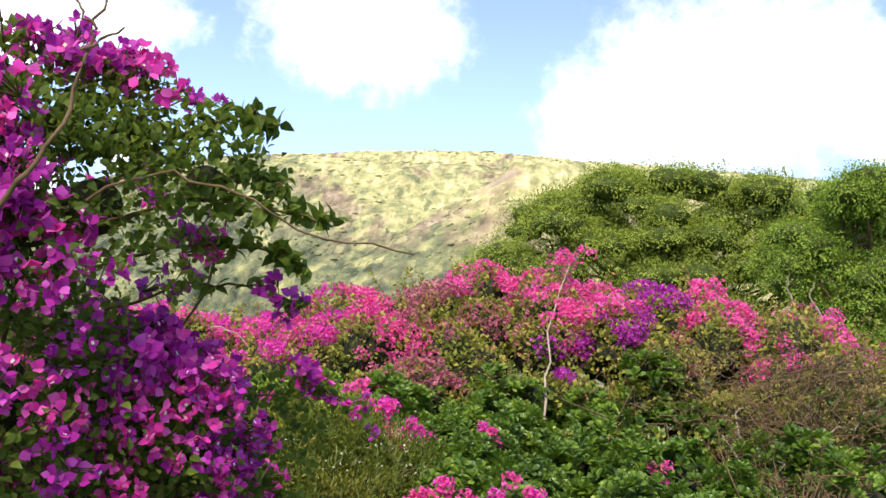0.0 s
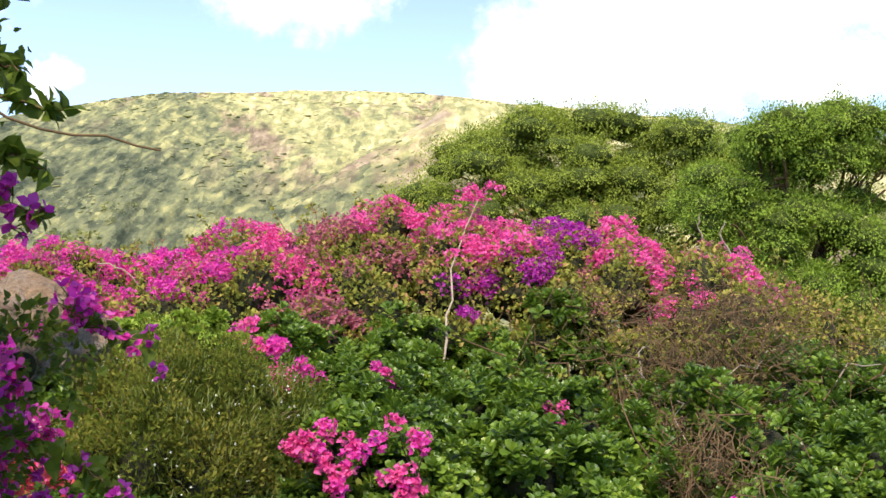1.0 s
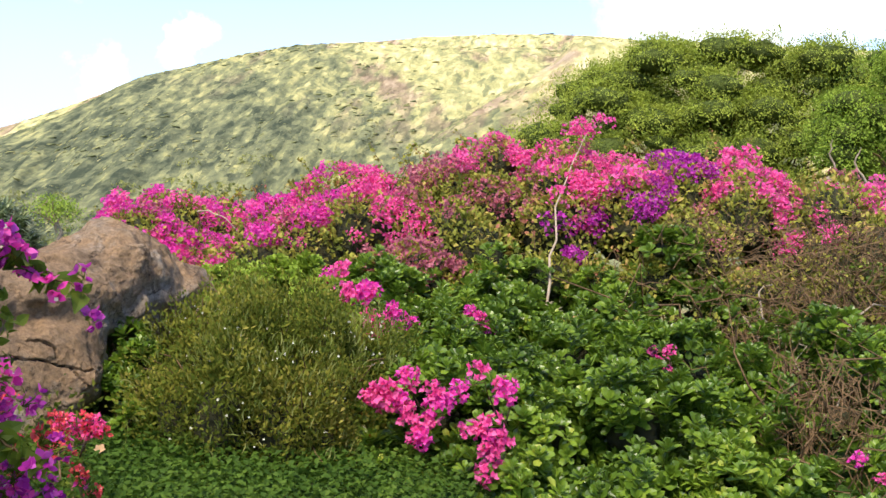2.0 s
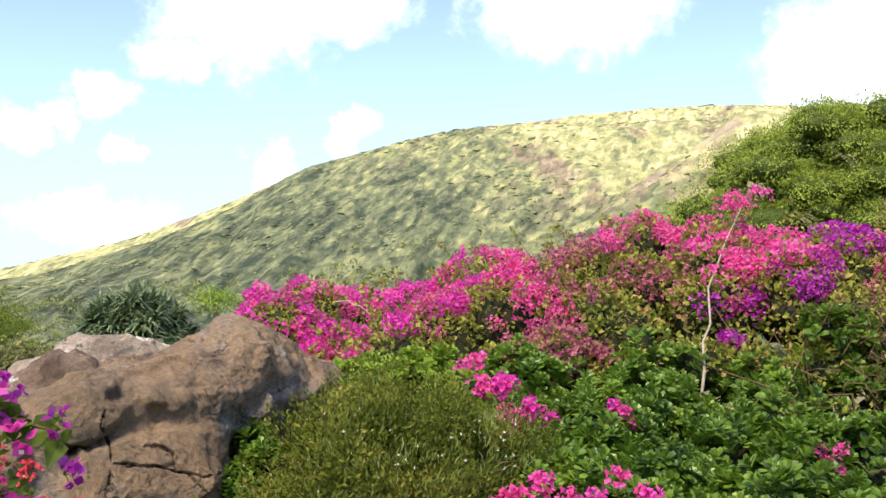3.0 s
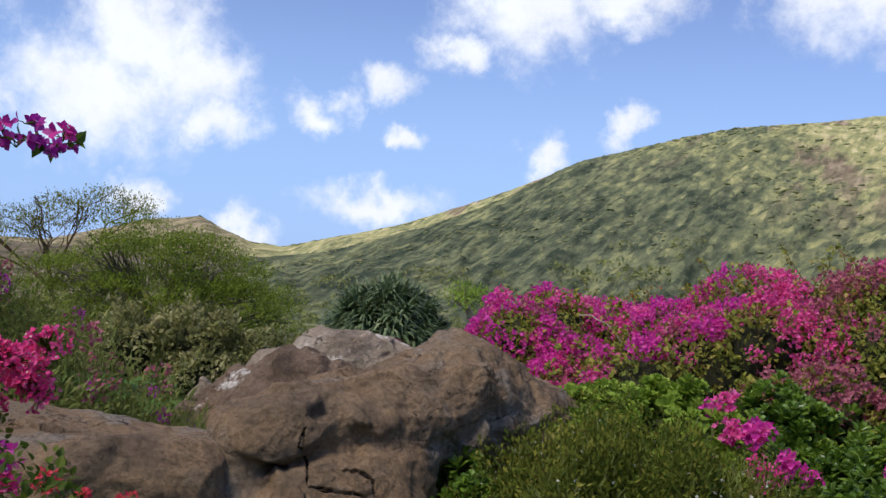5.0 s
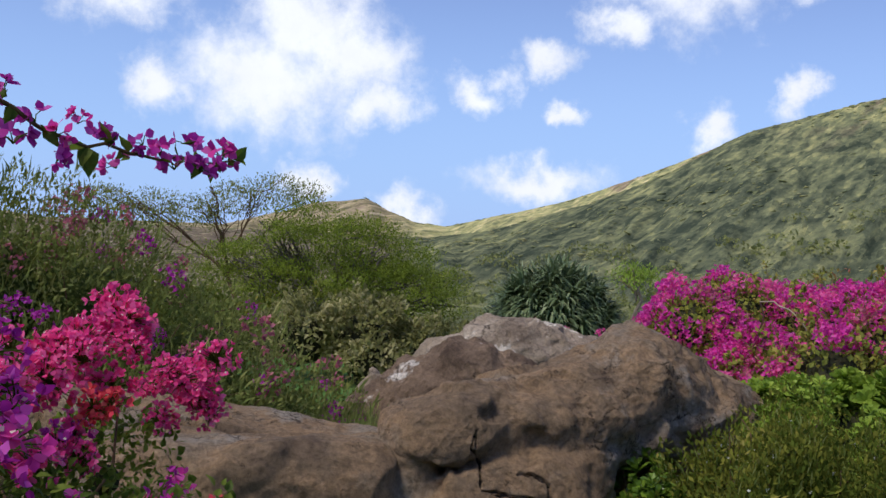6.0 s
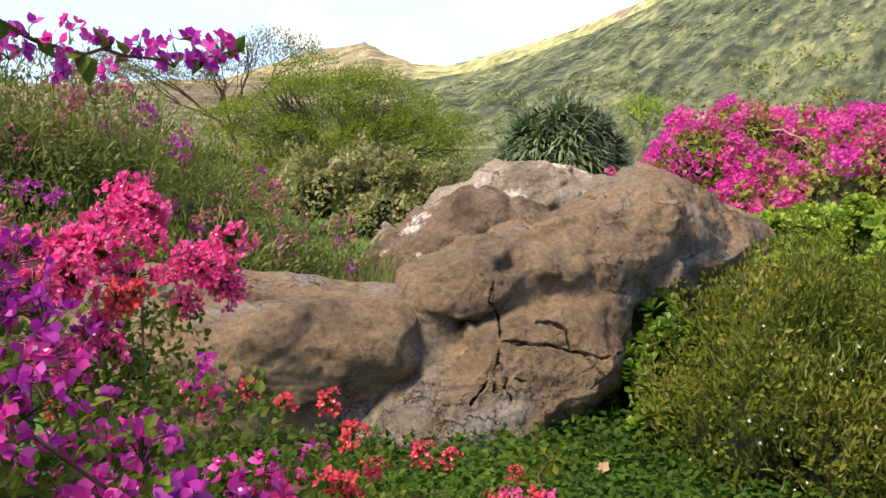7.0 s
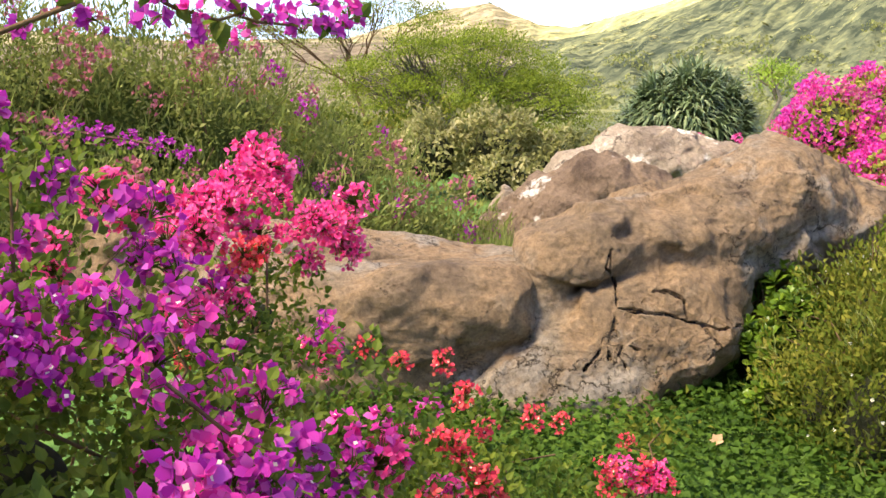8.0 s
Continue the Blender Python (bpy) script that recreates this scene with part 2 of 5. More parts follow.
def rock_material(name, stops, stain, veins, white=None):
    """Weathered stone: broad stains, gritty grain, hairline fissures and a rough face."""
    mat = surface_material(name, stops, scale=1.9, detail=14, bump=1.0, bump_scale=11, distance=0.022, second=stain)
    t = mat.node_tree
    body = t.nodes["Principled BSDF"]
    place = t.nodes.new("ShaderNodeTexCoord").outputs["Object"]
    warp = node(t, "ShaderNodeTexNoise", Scale=3.0, Detail=6.0, Roughness=0.65)
    t.links.new(place, warp.inputs["Vector"])
    bend = vec_node(t, "MULTIPLY", vec_node(t, "SUBTRACT", warp.outputs["Color"], (0.5, 0.5, 0.5)).outputs[0], (0.55, 0.55, 0.55)).outputs[0]
    cells = t.nodes.new("ShaderNodeTexVoronoi")
    cells.feature = "DISTANCE_TO_EDGE"
    cells.inputs["Scale"].default_value = veins
    t.links.new(vec_node(t, "ADD", place, bend).outputs[0], cells.inputs["Vector"])
    some = node(t, "ShaderNodeTexNoise", Scale=2.3, Detail=3.0)
    t.links.new(place, some.inputs["Vector"])
    wide = math_node(t, "MULTIPLY", math_node(t, "SUBTRACT", some.outputs["Fac"], 0.42, True), 0.10)
    line = math_node(t, "SUBTRACT", 1.0, math_node(t, "DIVIDE", cells.outputs["Distance"], math_node(t, "ADD", wide, 0.0015), True))
    grit = node(t, "ShaderNodeTexNoise", Scale=34.0, Detail=9.0, Roughness=0.75)
    t.links.new(place, grit.inputs["Vector"])
    tone = t.nodes.new("ShaderNodeMapRange")
    tone.inputs["From Min"].default_value, tone.inputs["From Max"].default_value = 0.3, 0.7
    tone.inputs["To Min"].default_value, tone.inputs["To Max"].default_value = 0.48, 1.38
    t.links.new(grit.outputs["Fac"], tone.inputs["Value"])
    shade = body.inputs["Base Color"]
    colour = vec_node(t, "SCALE", shade.links[0].from_socket)
    t.links.new(tone.outputs[0], colour.inputs["Scale"])
    dark_lines = t.nodes.new("ShaderNodeMix")
    dark_lines.data_type = "RGBA"
    dark_lines.inputs["B"].default_value = (0.07, 0.05, 0.04, 1)
    t.links.new(math_node(t, "MULTIPLY", line, 0.9), dark_lines.inputs["Factor"])
    t.links.new(colour.outputs[0], dark_lines.inputs["A"])
    t.links.new(dark_lines.outputs["Result"], shade)
    relief = node(t, "ShaderNodeBump", Strength=1.0, Distance=0.028)
    t.links.new(math_node(t, "SUBTRACT", grit.outputs["Fac"], math_node(t, "MULTIPLY", line, 1.2)), relief.inputs["Height"])
    first = body.inputs["Normal"].links[0].from_socket
    t.links.new(first, relief.inputs["Normal"])
    t.links.new(relief.outputs[0], body.inputs["Normal"])
    return mat


M_ROCK = rock_material("brown_rock", [(0.28, (0.17, 0.115, 0.075)), (0.40, (0.26, 0.178, 0.108)), (0.50, (0.35, 0.225, 0.125)), (0.60, (0.32, 0.24, 0.162)), (0.72, (0.46, 0.38, 0.285))],
                       (2.2, (0.36, 0.30, 0.235), 0.55, 0.66), 4.8)
M_GREY_ROCK = rock_material("grey_rock", [(0.28, (0.20, 0.145, 0.10)), (0.48, (0.38, 0.295, 0.21)), (0.62, (0.50, 0.40, 0.30)), (0.76, (0.60, 0.50, 0.39))],
                            (3.4, (0.84, 0.74, 0.61), 0.58, 0.64), 3.0)
M_RED_ROCK = rock_material("reddish_rock", [(0.28, (0.08, 0.052, 0.036)), (0.44, (0.215, 0.145, 0.095)), (0.58, (0.31, 0.21, 0.135)), (0.74, (0.47, 0.38, 0.29))],
                           (2.6, (0.76, 0.68, 0.58), 0.57, 0.63), 3.0)
M_LAWN = surface_material("garden_soil_and_grass", [(0.3, (0.04, 0.085, 0.018)), (0.55, (0.09, 0.19, 0.035)), (0.75, (0.17, 0.27, 0.06))],
                          scale=9, bump=0.8, bump_scale=60, distance=0.02, second=(0.6, (0.13, 0.17, 0.05), 0.5, 0.75))
M_FRESH = leaf_material("fresh_waxy_leaf", [(0.0, (0.13, 0.20, 0.022)), (0.5, (0.27, 0.38, 0.045)), (1.0, (0.44, 0.52, 0.09))], rough=0.45)


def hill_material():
    """Slopes of dry grass: tufts in slanting streaks, olive low and left, straw high and right, red-brown soil between.
    The shaded face and the sunlit crests are put into these colours too.
    """
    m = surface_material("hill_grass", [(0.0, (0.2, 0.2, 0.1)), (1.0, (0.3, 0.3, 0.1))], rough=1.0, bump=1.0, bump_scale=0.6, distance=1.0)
    t = m.node_tree
    body = t.nodes["Principled BSDF"]
    body.inputs["Specular IOR Level"].default_value = 0.0
    place = t.nodes.new("ShaderNodeTexCoord").outputs["Object"]
    apart = t.nodes.new("ShaderNodeSeparateXYZ")
    t.links.new(place, apart.inputs[0])
    x, y, z = apart.outputs
    # across the slope, up it, and away
    across = math_node(t, "SUBTRACT", math_node(t, "MULTIPLY", x, 0.94), math_node(t, "MULTIPLY", y, -0.34))
    away = math_node(t, "SUBTRACT", math_node(t, "MULTIPLY", y, 0.94), math_node(t, "MULTIPLY", x, 0.34))
    height = math_node(t, "ADD", z, math_node(t, "MULTIPLY", away, 0.06))
    long = math_node(t, "ADD", math_node(t, "MULTIPLY", across, 0.66), math_node(t, "MULTIPLY", height, 0.75))
    short = math_node(t, "SUBTRACT", math_node(t, "MULTIPLY", height, 0.66), math_node(t, "MULTIPLY", across, 0.75))
    lie = t.nodes.new("ShaderNodeCombineXYZ")
    t.links.new(math_node(t, "MULTIPLY", long, 0.5), lie.inputs[0])
    t.links.new(short, lie.inputs[1])
    t.links.new(math_node(t, "MULTIPLY", away, 0.02), lie.inputs[2])

    def speckle(scale, low, high, detail=4.0, where=lie.outputs[0]):
        n = node(t, "ShaderNodeTexNoise", Scale=scale, Detail=detail, Roughness=0.62)
        t.links.new(where, n.inputs["Vector"])
        r = t.nodes.new("ShaderNodeMapRange")
        r.inputs["From Min"].default_value, r.inputs["From Max"].default_value = low, high
        t.links.new(n.outputs["Fac"], r.inputs["Value"])
        return r.outputs[0]

    reach = vec_node(t, "LENGTH", place).outputs["Value"]
    blend = t.nodes.new("ShaderNodeMix")
    t.links.new(math_node(t, "DIVIDE", math_node(t, "SUBTRACT", reach, 60.0), 80.0, True), blend.inputs["Factor"])
    t.links.new(speckle(0.95, 0.36, 0.64, 6.0), blend.inputs["A"])
    t.links.new(speckle(0.44, 0.38, 0.62, 6.0), blend.inputs["B"])
    cells = t.nodes.new("ShaderNodeTexVoronoi")
    cells.inputs["Scale"].default_value = 0.85
    ragged = node(t, "ShaderNodeTexNoise", Scale=0.9, Detail=4.0)
    t.links.new(lie.outputs[0], ragged.inputs["Vector"])
    jog = vec_node(t, "MULTIPLY", vec_node(t, "SUBTRACT", ragged.outputs["Color"], (0.5, 0.5, 0.5)).outputs[0], (1.3, 1.3, 1.3)).outputs[0]
    t.links.new(vec_node(t, "ADD", lie.outputs[0], jog).outputs[0], cells.inputs["Vector"])
    hue = t.nodes.new("ShaderNodeSeparateColor")
    t.links.new(cells.outputs["Color"], hue.inputs[0])
    tufts = math_node(t, "ADD", math_node(t, "MULTIPLY", blend.outputs["Result"], 0.5), math_node(t, "MULTIPLY", hue.outputs[0], 0.5))
    drifts = math_node(t, "MULTIPLY", math_node(t, "ADD", speckle(0.085, 0.36, 0.64, 3.0), speckle(0.30, 0.36, 0.64, 6.0, place)), 0.5)
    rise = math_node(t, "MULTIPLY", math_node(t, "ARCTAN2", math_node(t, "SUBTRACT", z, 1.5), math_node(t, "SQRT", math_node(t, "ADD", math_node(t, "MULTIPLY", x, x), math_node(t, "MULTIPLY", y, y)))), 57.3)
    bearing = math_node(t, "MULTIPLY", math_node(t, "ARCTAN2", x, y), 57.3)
    # straw growth and sunshine on the crests, both set by bearing and rise
    straw_and_sun = math_node(t, "DIVIDE", math_node(t, "ADD", math_node(t, "ADD", rise, math_node(t, "MULTIPLY", bearing, 0.28)), 0.2), 6.5, True)
    straw_and_sun = math_node(t, "MAXIMUM", straw_and_sun, math_node(t, "DIVIDE", math_node(t, "SUBTRACT", reach, 325.0), 20.0, True))
    straw_and_sun = math_node(t, "MAXIMUM", straw_and_sun, math_node(t, "MULTIPLY", math_node(t, "DIVIDE", math_node(t, "SUBTRACT", 120.0, reach), 50.0, True), 0.40))
    v = math_node(t, "ADD", math_node(t, "MULTIPLY", tufts, 0.54), math_node(t, "MULTIPLY", straw_and_sun, 0.40))
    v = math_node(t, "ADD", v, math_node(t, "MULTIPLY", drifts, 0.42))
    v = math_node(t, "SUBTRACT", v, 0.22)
    # dark stops carry the slope's shade, and all are greyed for distant haze
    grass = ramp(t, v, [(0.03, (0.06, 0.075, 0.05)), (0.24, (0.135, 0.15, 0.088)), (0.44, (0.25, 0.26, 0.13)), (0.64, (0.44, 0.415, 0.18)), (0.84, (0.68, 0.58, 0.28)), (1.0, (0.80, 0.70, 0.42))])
    bare = math_node(t, "MULTIPLY", math_node(t, "MULTIPLY", speckle(0.10, 0.53, 0.62, 6.0), 0.8), math_node(t, "MULTIPLY", straw_and_sun, 1.6, True))
    west = math_node(t, "DIVIDE", math_node(t, "SUBTRACT", -40.5, bearing), 2.5, True)
    soil = ramp(t, tufts, [(0.0, (0.13, 0.10, 0.065)), (0.5, (0.31, 0.215, 0.155)), (1.0, (0.48, 0.36, 0.27))])
    mix = t.nodes.new("ShaderNodeMix")
    mix.data_type = "RGBA"
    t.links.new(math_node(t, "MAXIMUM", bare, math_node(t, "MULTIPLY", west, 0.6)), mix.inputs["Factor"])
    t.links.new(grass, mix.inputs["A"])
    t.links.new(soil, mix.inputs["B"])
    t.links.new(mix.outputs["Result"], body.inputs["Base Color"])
    return m


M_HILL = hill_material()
# faces deep inside a crack take this darker colour
M_CRACK = surface_material("dark_crack", [(0.3, (0.035, 0.025, 0.02)), (0.7, (0.09, 0.065, 0.05))], scale=30)
# ---------------------------------------------------------------- mesh helpers
rng = np.random.default_rng(7)


def unit(v):
    return v / np.maximum(np.linalg.norm(v, axis=-1, keepdims=True), 1e-9)


TABLE = np.random.default_rng(3).permutation(512)
SLOPES = unit(np.random.default_rng(4).normal(size=(512, 3)))


def grain(p, f=1.0, seed=0):
    """Gradient noise, about -1 to 1."""
    p = np.asarray(p, float) * f + seed * 17.31
    c = np.floor(p).astype(int)
    u = p - c
    w = u * u * u * (u * (u * 6 - 15) + 10)
    total = 0
    for dx in (0, 1):
        for dy in (0, 1):
            for dz in (0, 1):
                h = TABLE[(TABLE[(TABLE[(c[..., 0] + dx) % 512] + c[..., 1] + dy) % 512] + c[..., 2] + dz) % 512]
                dot = (SLOPES[h] * (u - np.array([dx, dy, dz]))).sum(-1)
                k = (w[..., 0] if dx else 1 - w[..., 0]) * (w[..., 1] if dy else 1 - w[..., 1]) * (w[..., 2] if dz else 1 - w[..., 2])
                total = total + k * dot
    return total * 1.6


def fractal(p, f=1.0, octaves=4, gain=0.5, seed=0):
    return sum(gain ** k * grain(p, f * 2.03 ** k, seed + k) for k in range(octaves))


def tri_mesh(name, verts, tris, smooth=False):
    me = bpy.data.meshes.new(name)
    verts, tris = np.asarray(verts, np.float32), np.asarray(tris, np.int32)
    me.vertices.add(len(verts))
    me.vertices.foreach_set("co", verts.ravel())
    me.loops.add(tris.size)
    me.loops.foreach_set("vertex_index", tris.ravel())
    me.polygons.add(len(tris))
    me.polygons.foreach_set("loop_start", np.arange(0, tris.size, 3, dtype=np.int32))
    me.polygons.foreach_set("use_smooth", np.full(len(tris), smooth))
    me.update(calc_edges=True)
    return me


def part(name, me, material, parent=None, label="", kind=""):
    """Links a mesh as one object under a thing or a part."""
    if material and not me.materials:
        me.materials.append(material)
    ob = new(name, me)
    ob.parent = parent
    return tagged(ob, label, kind=kind)


def thing(name, label, category, at=(0, 0, 0), group="", kind=""):
    ob = new(name)
    ob.location = at
    ob.empty_display_size = 0.1
    return tagged(ob, label, category, group, kind)


# leaf outlines: a round blade with a midrib, a narrower one, a spoon and a kite
OVAL = np.array([(0, 0, 0), (-0.40, 0.28, 0.09), (0.40, 0.28, 0.09), (-0.42, 0.58, 0.07), (0.42, 0.58, 0.07), (0, 1, -0.14), (0, 0.3, 0), (0, 0.62, -0.02)], float)
OVAL_T = np.array([(0, 6, 1), (0, 2, 6), (1, 6, 7), (1, 7, 3), (6, 2, 4), (6, 4, 7), (3, 7, 5), (7, 4, 5)])
RIB = [(0.0, 0.05), (0.25, 0.37), (0.60, 0.42), (1.0, 0.03)]
BRACT = np.array([(s * w, y, 0.34 * w * w - 0.10 * y * y) for y, w in RIB for s in (-1, 0, 1)], float)
BRACT_T = np.array([q for k in range(3) for j in (0, 1) for q in ((3 * k + j, 3 * k + j + 1, 3 * k + j + 3), (3 * k + j + 1, 3 * k + j + 4, 3 * k + j + 3))])
OVATE = np.array([(0, 0, 0), (-0.36, 0.26, 0.08), (0.36, 0.26, 0.08), (-0.30, 0.56, 0.06), (0.30, 0.56, 0.06), (0, 1, -0.18), (0, 0.3, 0), (0, 0.6, -0.02)], float)
BLADE = np.array([(0, 0, 0), (-0.5, 0.45, 0.1), (0.5, 0.45, 0.1), (0, 1, -0.12), (0, 0.5, 0)], float)
BLADE_T = np.array([(0, 4, 1), (0, 2, 4), (1, 4, 3), (4, 2, 3)])
SPOON = np.array([(0, 0, 0), (-0.42, 0.62, 0.10), (0.42, 0.62, 0.10), (-0.26, 0.95, 0.02), (0.26, 0.95, 0.02), (0, 0.6, 0)], float)
SPOON_T = np.array([(0, 5, 1), (0, 2, 5), (1, 5, 3), (5, 2, 4), (3, 5, 4)])
KITE = np.array([(0, 0, 0), (-0.5, 0.5, 0.0), (0.5, 0.5, 0.0), (0, 1, 0)], float)
KITE_T = np.array([(0, 2, 1), (1, 2, 3)])


def leaf_set(places, ways, ups, size, width, shape=BLADE, tris=BLADE_T):
    """Many leaves: from each place along its way, the blade's face towards ups."""
    n = len(places)
    d = unit(np.asarray(ways, float))
    x = unit(np.cross(d, ups))
    z = np.cross(x, d)
    size = np.broadcast_to(np.asarray(size, float), (n,))[:, None, None]
    width = np.broadcast_to(np.asarray(width, float), (n,))[:, None]
    s = shape[None]
    v = (s[..., 0:1] * width[:, :, None]) * x[:, None] + s[..., 1:2] * d[:, None] + s[..., 2:3] * z[:, None]
    v = places[:, None] + v * size
    t = tris[None] + (np.arange(n) * len(shape))[:, None, None]
    return v.reshape(-1, 3), t.reshape(-1, 3)


def joined(sets):
    vs, ts, k = [], [], 0
    for v, t in sets:
        vs.append(v)
        ts.append(t + k)
        k += len(v)
    return np.concatenate(vs), np.concatenate(ts)


def six(lobes):
    return np.asarray([q if len(q) == 6 else (*q[:3], q[3], q[3], q[3]) for q in lobes], float)


def shell(lobes, n, depth=0.25, low=-0.35, lumps=0.2, side=None):
    """Points in the outer layer of a heap of mounds (x, y, z, rx, ry, rz) and the way out there."""
    lobes = six(lobes)
    area = (lobes[:, 3] * lobes[:, 4] + lobes[:, 3] * lobes[:, 5] + lobes[:, 4] * lobes[:, 5])
    got, ways, have = [], [], 0
    for _ in range(8):
        m = n * 2
        pick = rng.choice(len(lobes), m, p=area / area.sum())
        d = unit(rng.normal(size=(m, 3)))
        d[:, 2] = np.where(d[:, 2] < low, -d[:, 2], d[:, 2])
        c, r = lobes[pick, :3], lobes[pick, 3:6]
        p = c + d * r
        lump = 1 + lumps * fractal(p, 3.2, 3)
        p = c + d * r * (lump * (1 - depth * rng.random(m) ** 1.6))[:, None]
        keep = np.ones(m, bool) if side is None else d @ np.asarray(side, float) > -0.15
        for q in lobes:
            keep &= (((p - q[:3]) / q[3:6]) ** 2).sum(1) > (1 - depth) ** 2 * 0.85
        got.append(p[keep])
        ways.append(unit(d[keep] / r[keep]))
        have += keep.sum()
        if have >= n:
            break
    return np.concatenate(got)[:n], np.concatenate(ways)[:n]


def tube(points, r0, r1, sides=5):
    """A bent stem, tapered from r0 to r1."""
    pts = np.asarray(points, float)
    k = len(pts)
    way = unit(np.gradient(pts, axis=0))
    side = unit(np.cross(way, np.array([0.31, 0.17, 0.93])))
    over = np.cross(way, side)
    a = np.arange(sides) * 2 * np.pi / sides
    r = np.linspace(r0, r1, k)[:, None, None]
    ring = pts[:, None] + r * (np.cos(a)[None, :, None] * side[:, None] + np.sin(a)[None, :, None] * over[:, None])
    i, j = np.meshgrid(np.arange(k - 1), np.arange(sides), indexing="ij")
    p, q = (i * sides + j).ravel(), (i * sides + (j + 1) % sides).ravel()
    t = np.concatenate([np.stack([p, q, p + sides], -1), np.stack([q, q + sides, p + sides], -1)])
    return ring.reshape(-1, 3), t


def bent(a, b, bow=0.2, k=7, jag=0.05):
    """A crooked line from a to b."""
    a, b = np.asarray(a, float), np.asarray(b, float)
    u = np.linspace(0, 1, k)[:, None]
    size = np.linalg.norm(b - a)
    p = a + (b - a) * u + np.sin(np.pi * u) * np.array([0, 0, 1]) * bow * size
    j = rng.normal(size=(k, 3)) * jag * size
    j[0] = j[-1] = 0
    return p + j


def ball(level):
    bm = bmesh.new()
    bmesh.ops.create_icosphere(bm, subdivisions=level, radius=1)
    base = np.array([v.co[:] for v in bm.verts])
    tris = np.array([[v.index for v in f.verts] for f in bm.faces])
    bm.free()
    return unit(base), tris


def core(lobes, scale=0.72, level=3):
    """A solid filler inside a plant, lumpy all over; its dark material paints in the shade there."""
    base, tris = ball(level)
    sets = []
    for q in six(lobes):
        p = q[:3] + base * q[3:6] * scale
        p = q[:3] + (p - q[:3]) * (1 + 0.3 * fractal(p, 4.0, 3))[:, None]
        sets.append((p, tris))
    return joined(sets)


def flower_head(name, material, n, radius, bract, seed, near=False):
    """A head of paper flowers on short stalks: three cupped bracts each, some with a pale centre."""
    g = np.random.default_rng(seed)
    c = unit(g.normal(size=(n, 3)) + np.array([0, 0, 0.5])) * radius * (0.35 + 0.65 * g.random((n, 1)) ** 0.5)
    c *= np.array([1.0, 0.85, 0.75])
    axis = unit(c + g.normal(size=(n, 3)) * radius * 0.5)
    side = unit(np.cross(axis, g.normal(size=(n, 3))))
    over = np.cross(axis, side)
    shape, tris = (BRACT, BRACT_T) if near else (BLADE, BLADE_T)
    sets = []
    for j in range(3):
        a = j * 2.0944 + g.normal(size=(n, 1)) * 0.25
        out = np.cos(a) * side + np.sin(a) * over
        way = unit(out * 0.75 + axis * (0.45 + 0.5 * g.random((n, 1))))
        sets.append(leaf_set(c, way, axis, bract * (0.75 + 0.5 * g.random(n)), 0.95 if near else 0.85, shape, tris))
    v, t = joined(sets)
    stalk = joined([tube(np.array([(0, 0, -radius * 0.35), q * 0.5, q]), 0.0016, 0.0012, 3) for q in c])
    m = max(1, n // 5) if near else 0
    extra = [stalk] if near else [(np.zeros((3, 3)), np.array([(0, 1, 2)]))]
    stalk = extra[0]
    if m:
        extra.append(leaf_set(c[:m] + axis[:m] * bract * 0.5, side[:m], axis[:m], bract * 0.5, 1.0, KITE, KITE_T))
    v2, t2 = joined([(v, t), *extra])
    me = tri_mesh(name, v2, t2, near)
    for mat in (material, M_NEAR_LEAF, M_WHITE):
        me.materials.append(mat)
    index = np.zeros(len(t2), np.int32)
    index[len(t):len(t) + len(stalk[1])] = 1
    index[len(t) + len(stalk[1]):] = 2
    me.polygons.foreach_set("material_index", index)
    return me


def turned(way, spin):
    """A turn that points z along way."""
    return Vector(way).to_track_quat("Z", "Y").to_matrix().to_4x4() @ Matrix.Rotation(spin, 4, "Z")


def place_heads(parent, spots, outs, meshes, low=0.75, high=1.3, name="blossom"):
    for p, o in zip(spots, outs):
        ob = new(name, meshes[int(rng.integers(len(meshes)))])
        ob.parent = parent
        ob.matrix_basis = Matrix.Translation(Vector(p) - parent.location) @ turned(o, rng.uniform(0, 6.3)) @ Matrix.Scale(rng.uniform(low, high), 4)


# ---------------------------------------------------------------- ground and hills
HX, HY, HZ = 1.0, 2.4, 1.45


def ground_z(x, y):
    """The garden floor: a low rise by the rocks, falling away towards the hedge."""
    fall = np.clip(-0.08 * (x + 1.2), -0.36, 0.10)
    near = np.exp(-((x - 1) ** 2 + (y - 6) ** 2) / 20.0 ** 2)
    return fall * near - 0.4 * (1 - near)


def crest(az):
    """Height of the skyline over the eye, in degrees."""
    return np.interp(az, [-180, -120, -75, -60, -52, -49, -47.3, -45.5, -44.3, -43.2, -41.8, -40, -36.9, -33.9, -29.4, -26.4, -24, -20.5, -16, -12, -9, -4, 0, 3, 6, 14, 30, 60, 120, 180],
                     [3, 3, 1.5, 0.5, 0.6, 1.4, 2.0, 2.2, 2.35, 1.8, 1.25, 1.05, 1.8, 2.6, 4.25, 5.5, 6.7, 7.7, 8.8, 9.15, 9.5, 9.75, 9.7, 9.4, 9.3, 8.7, 7, 5, 4, 3])


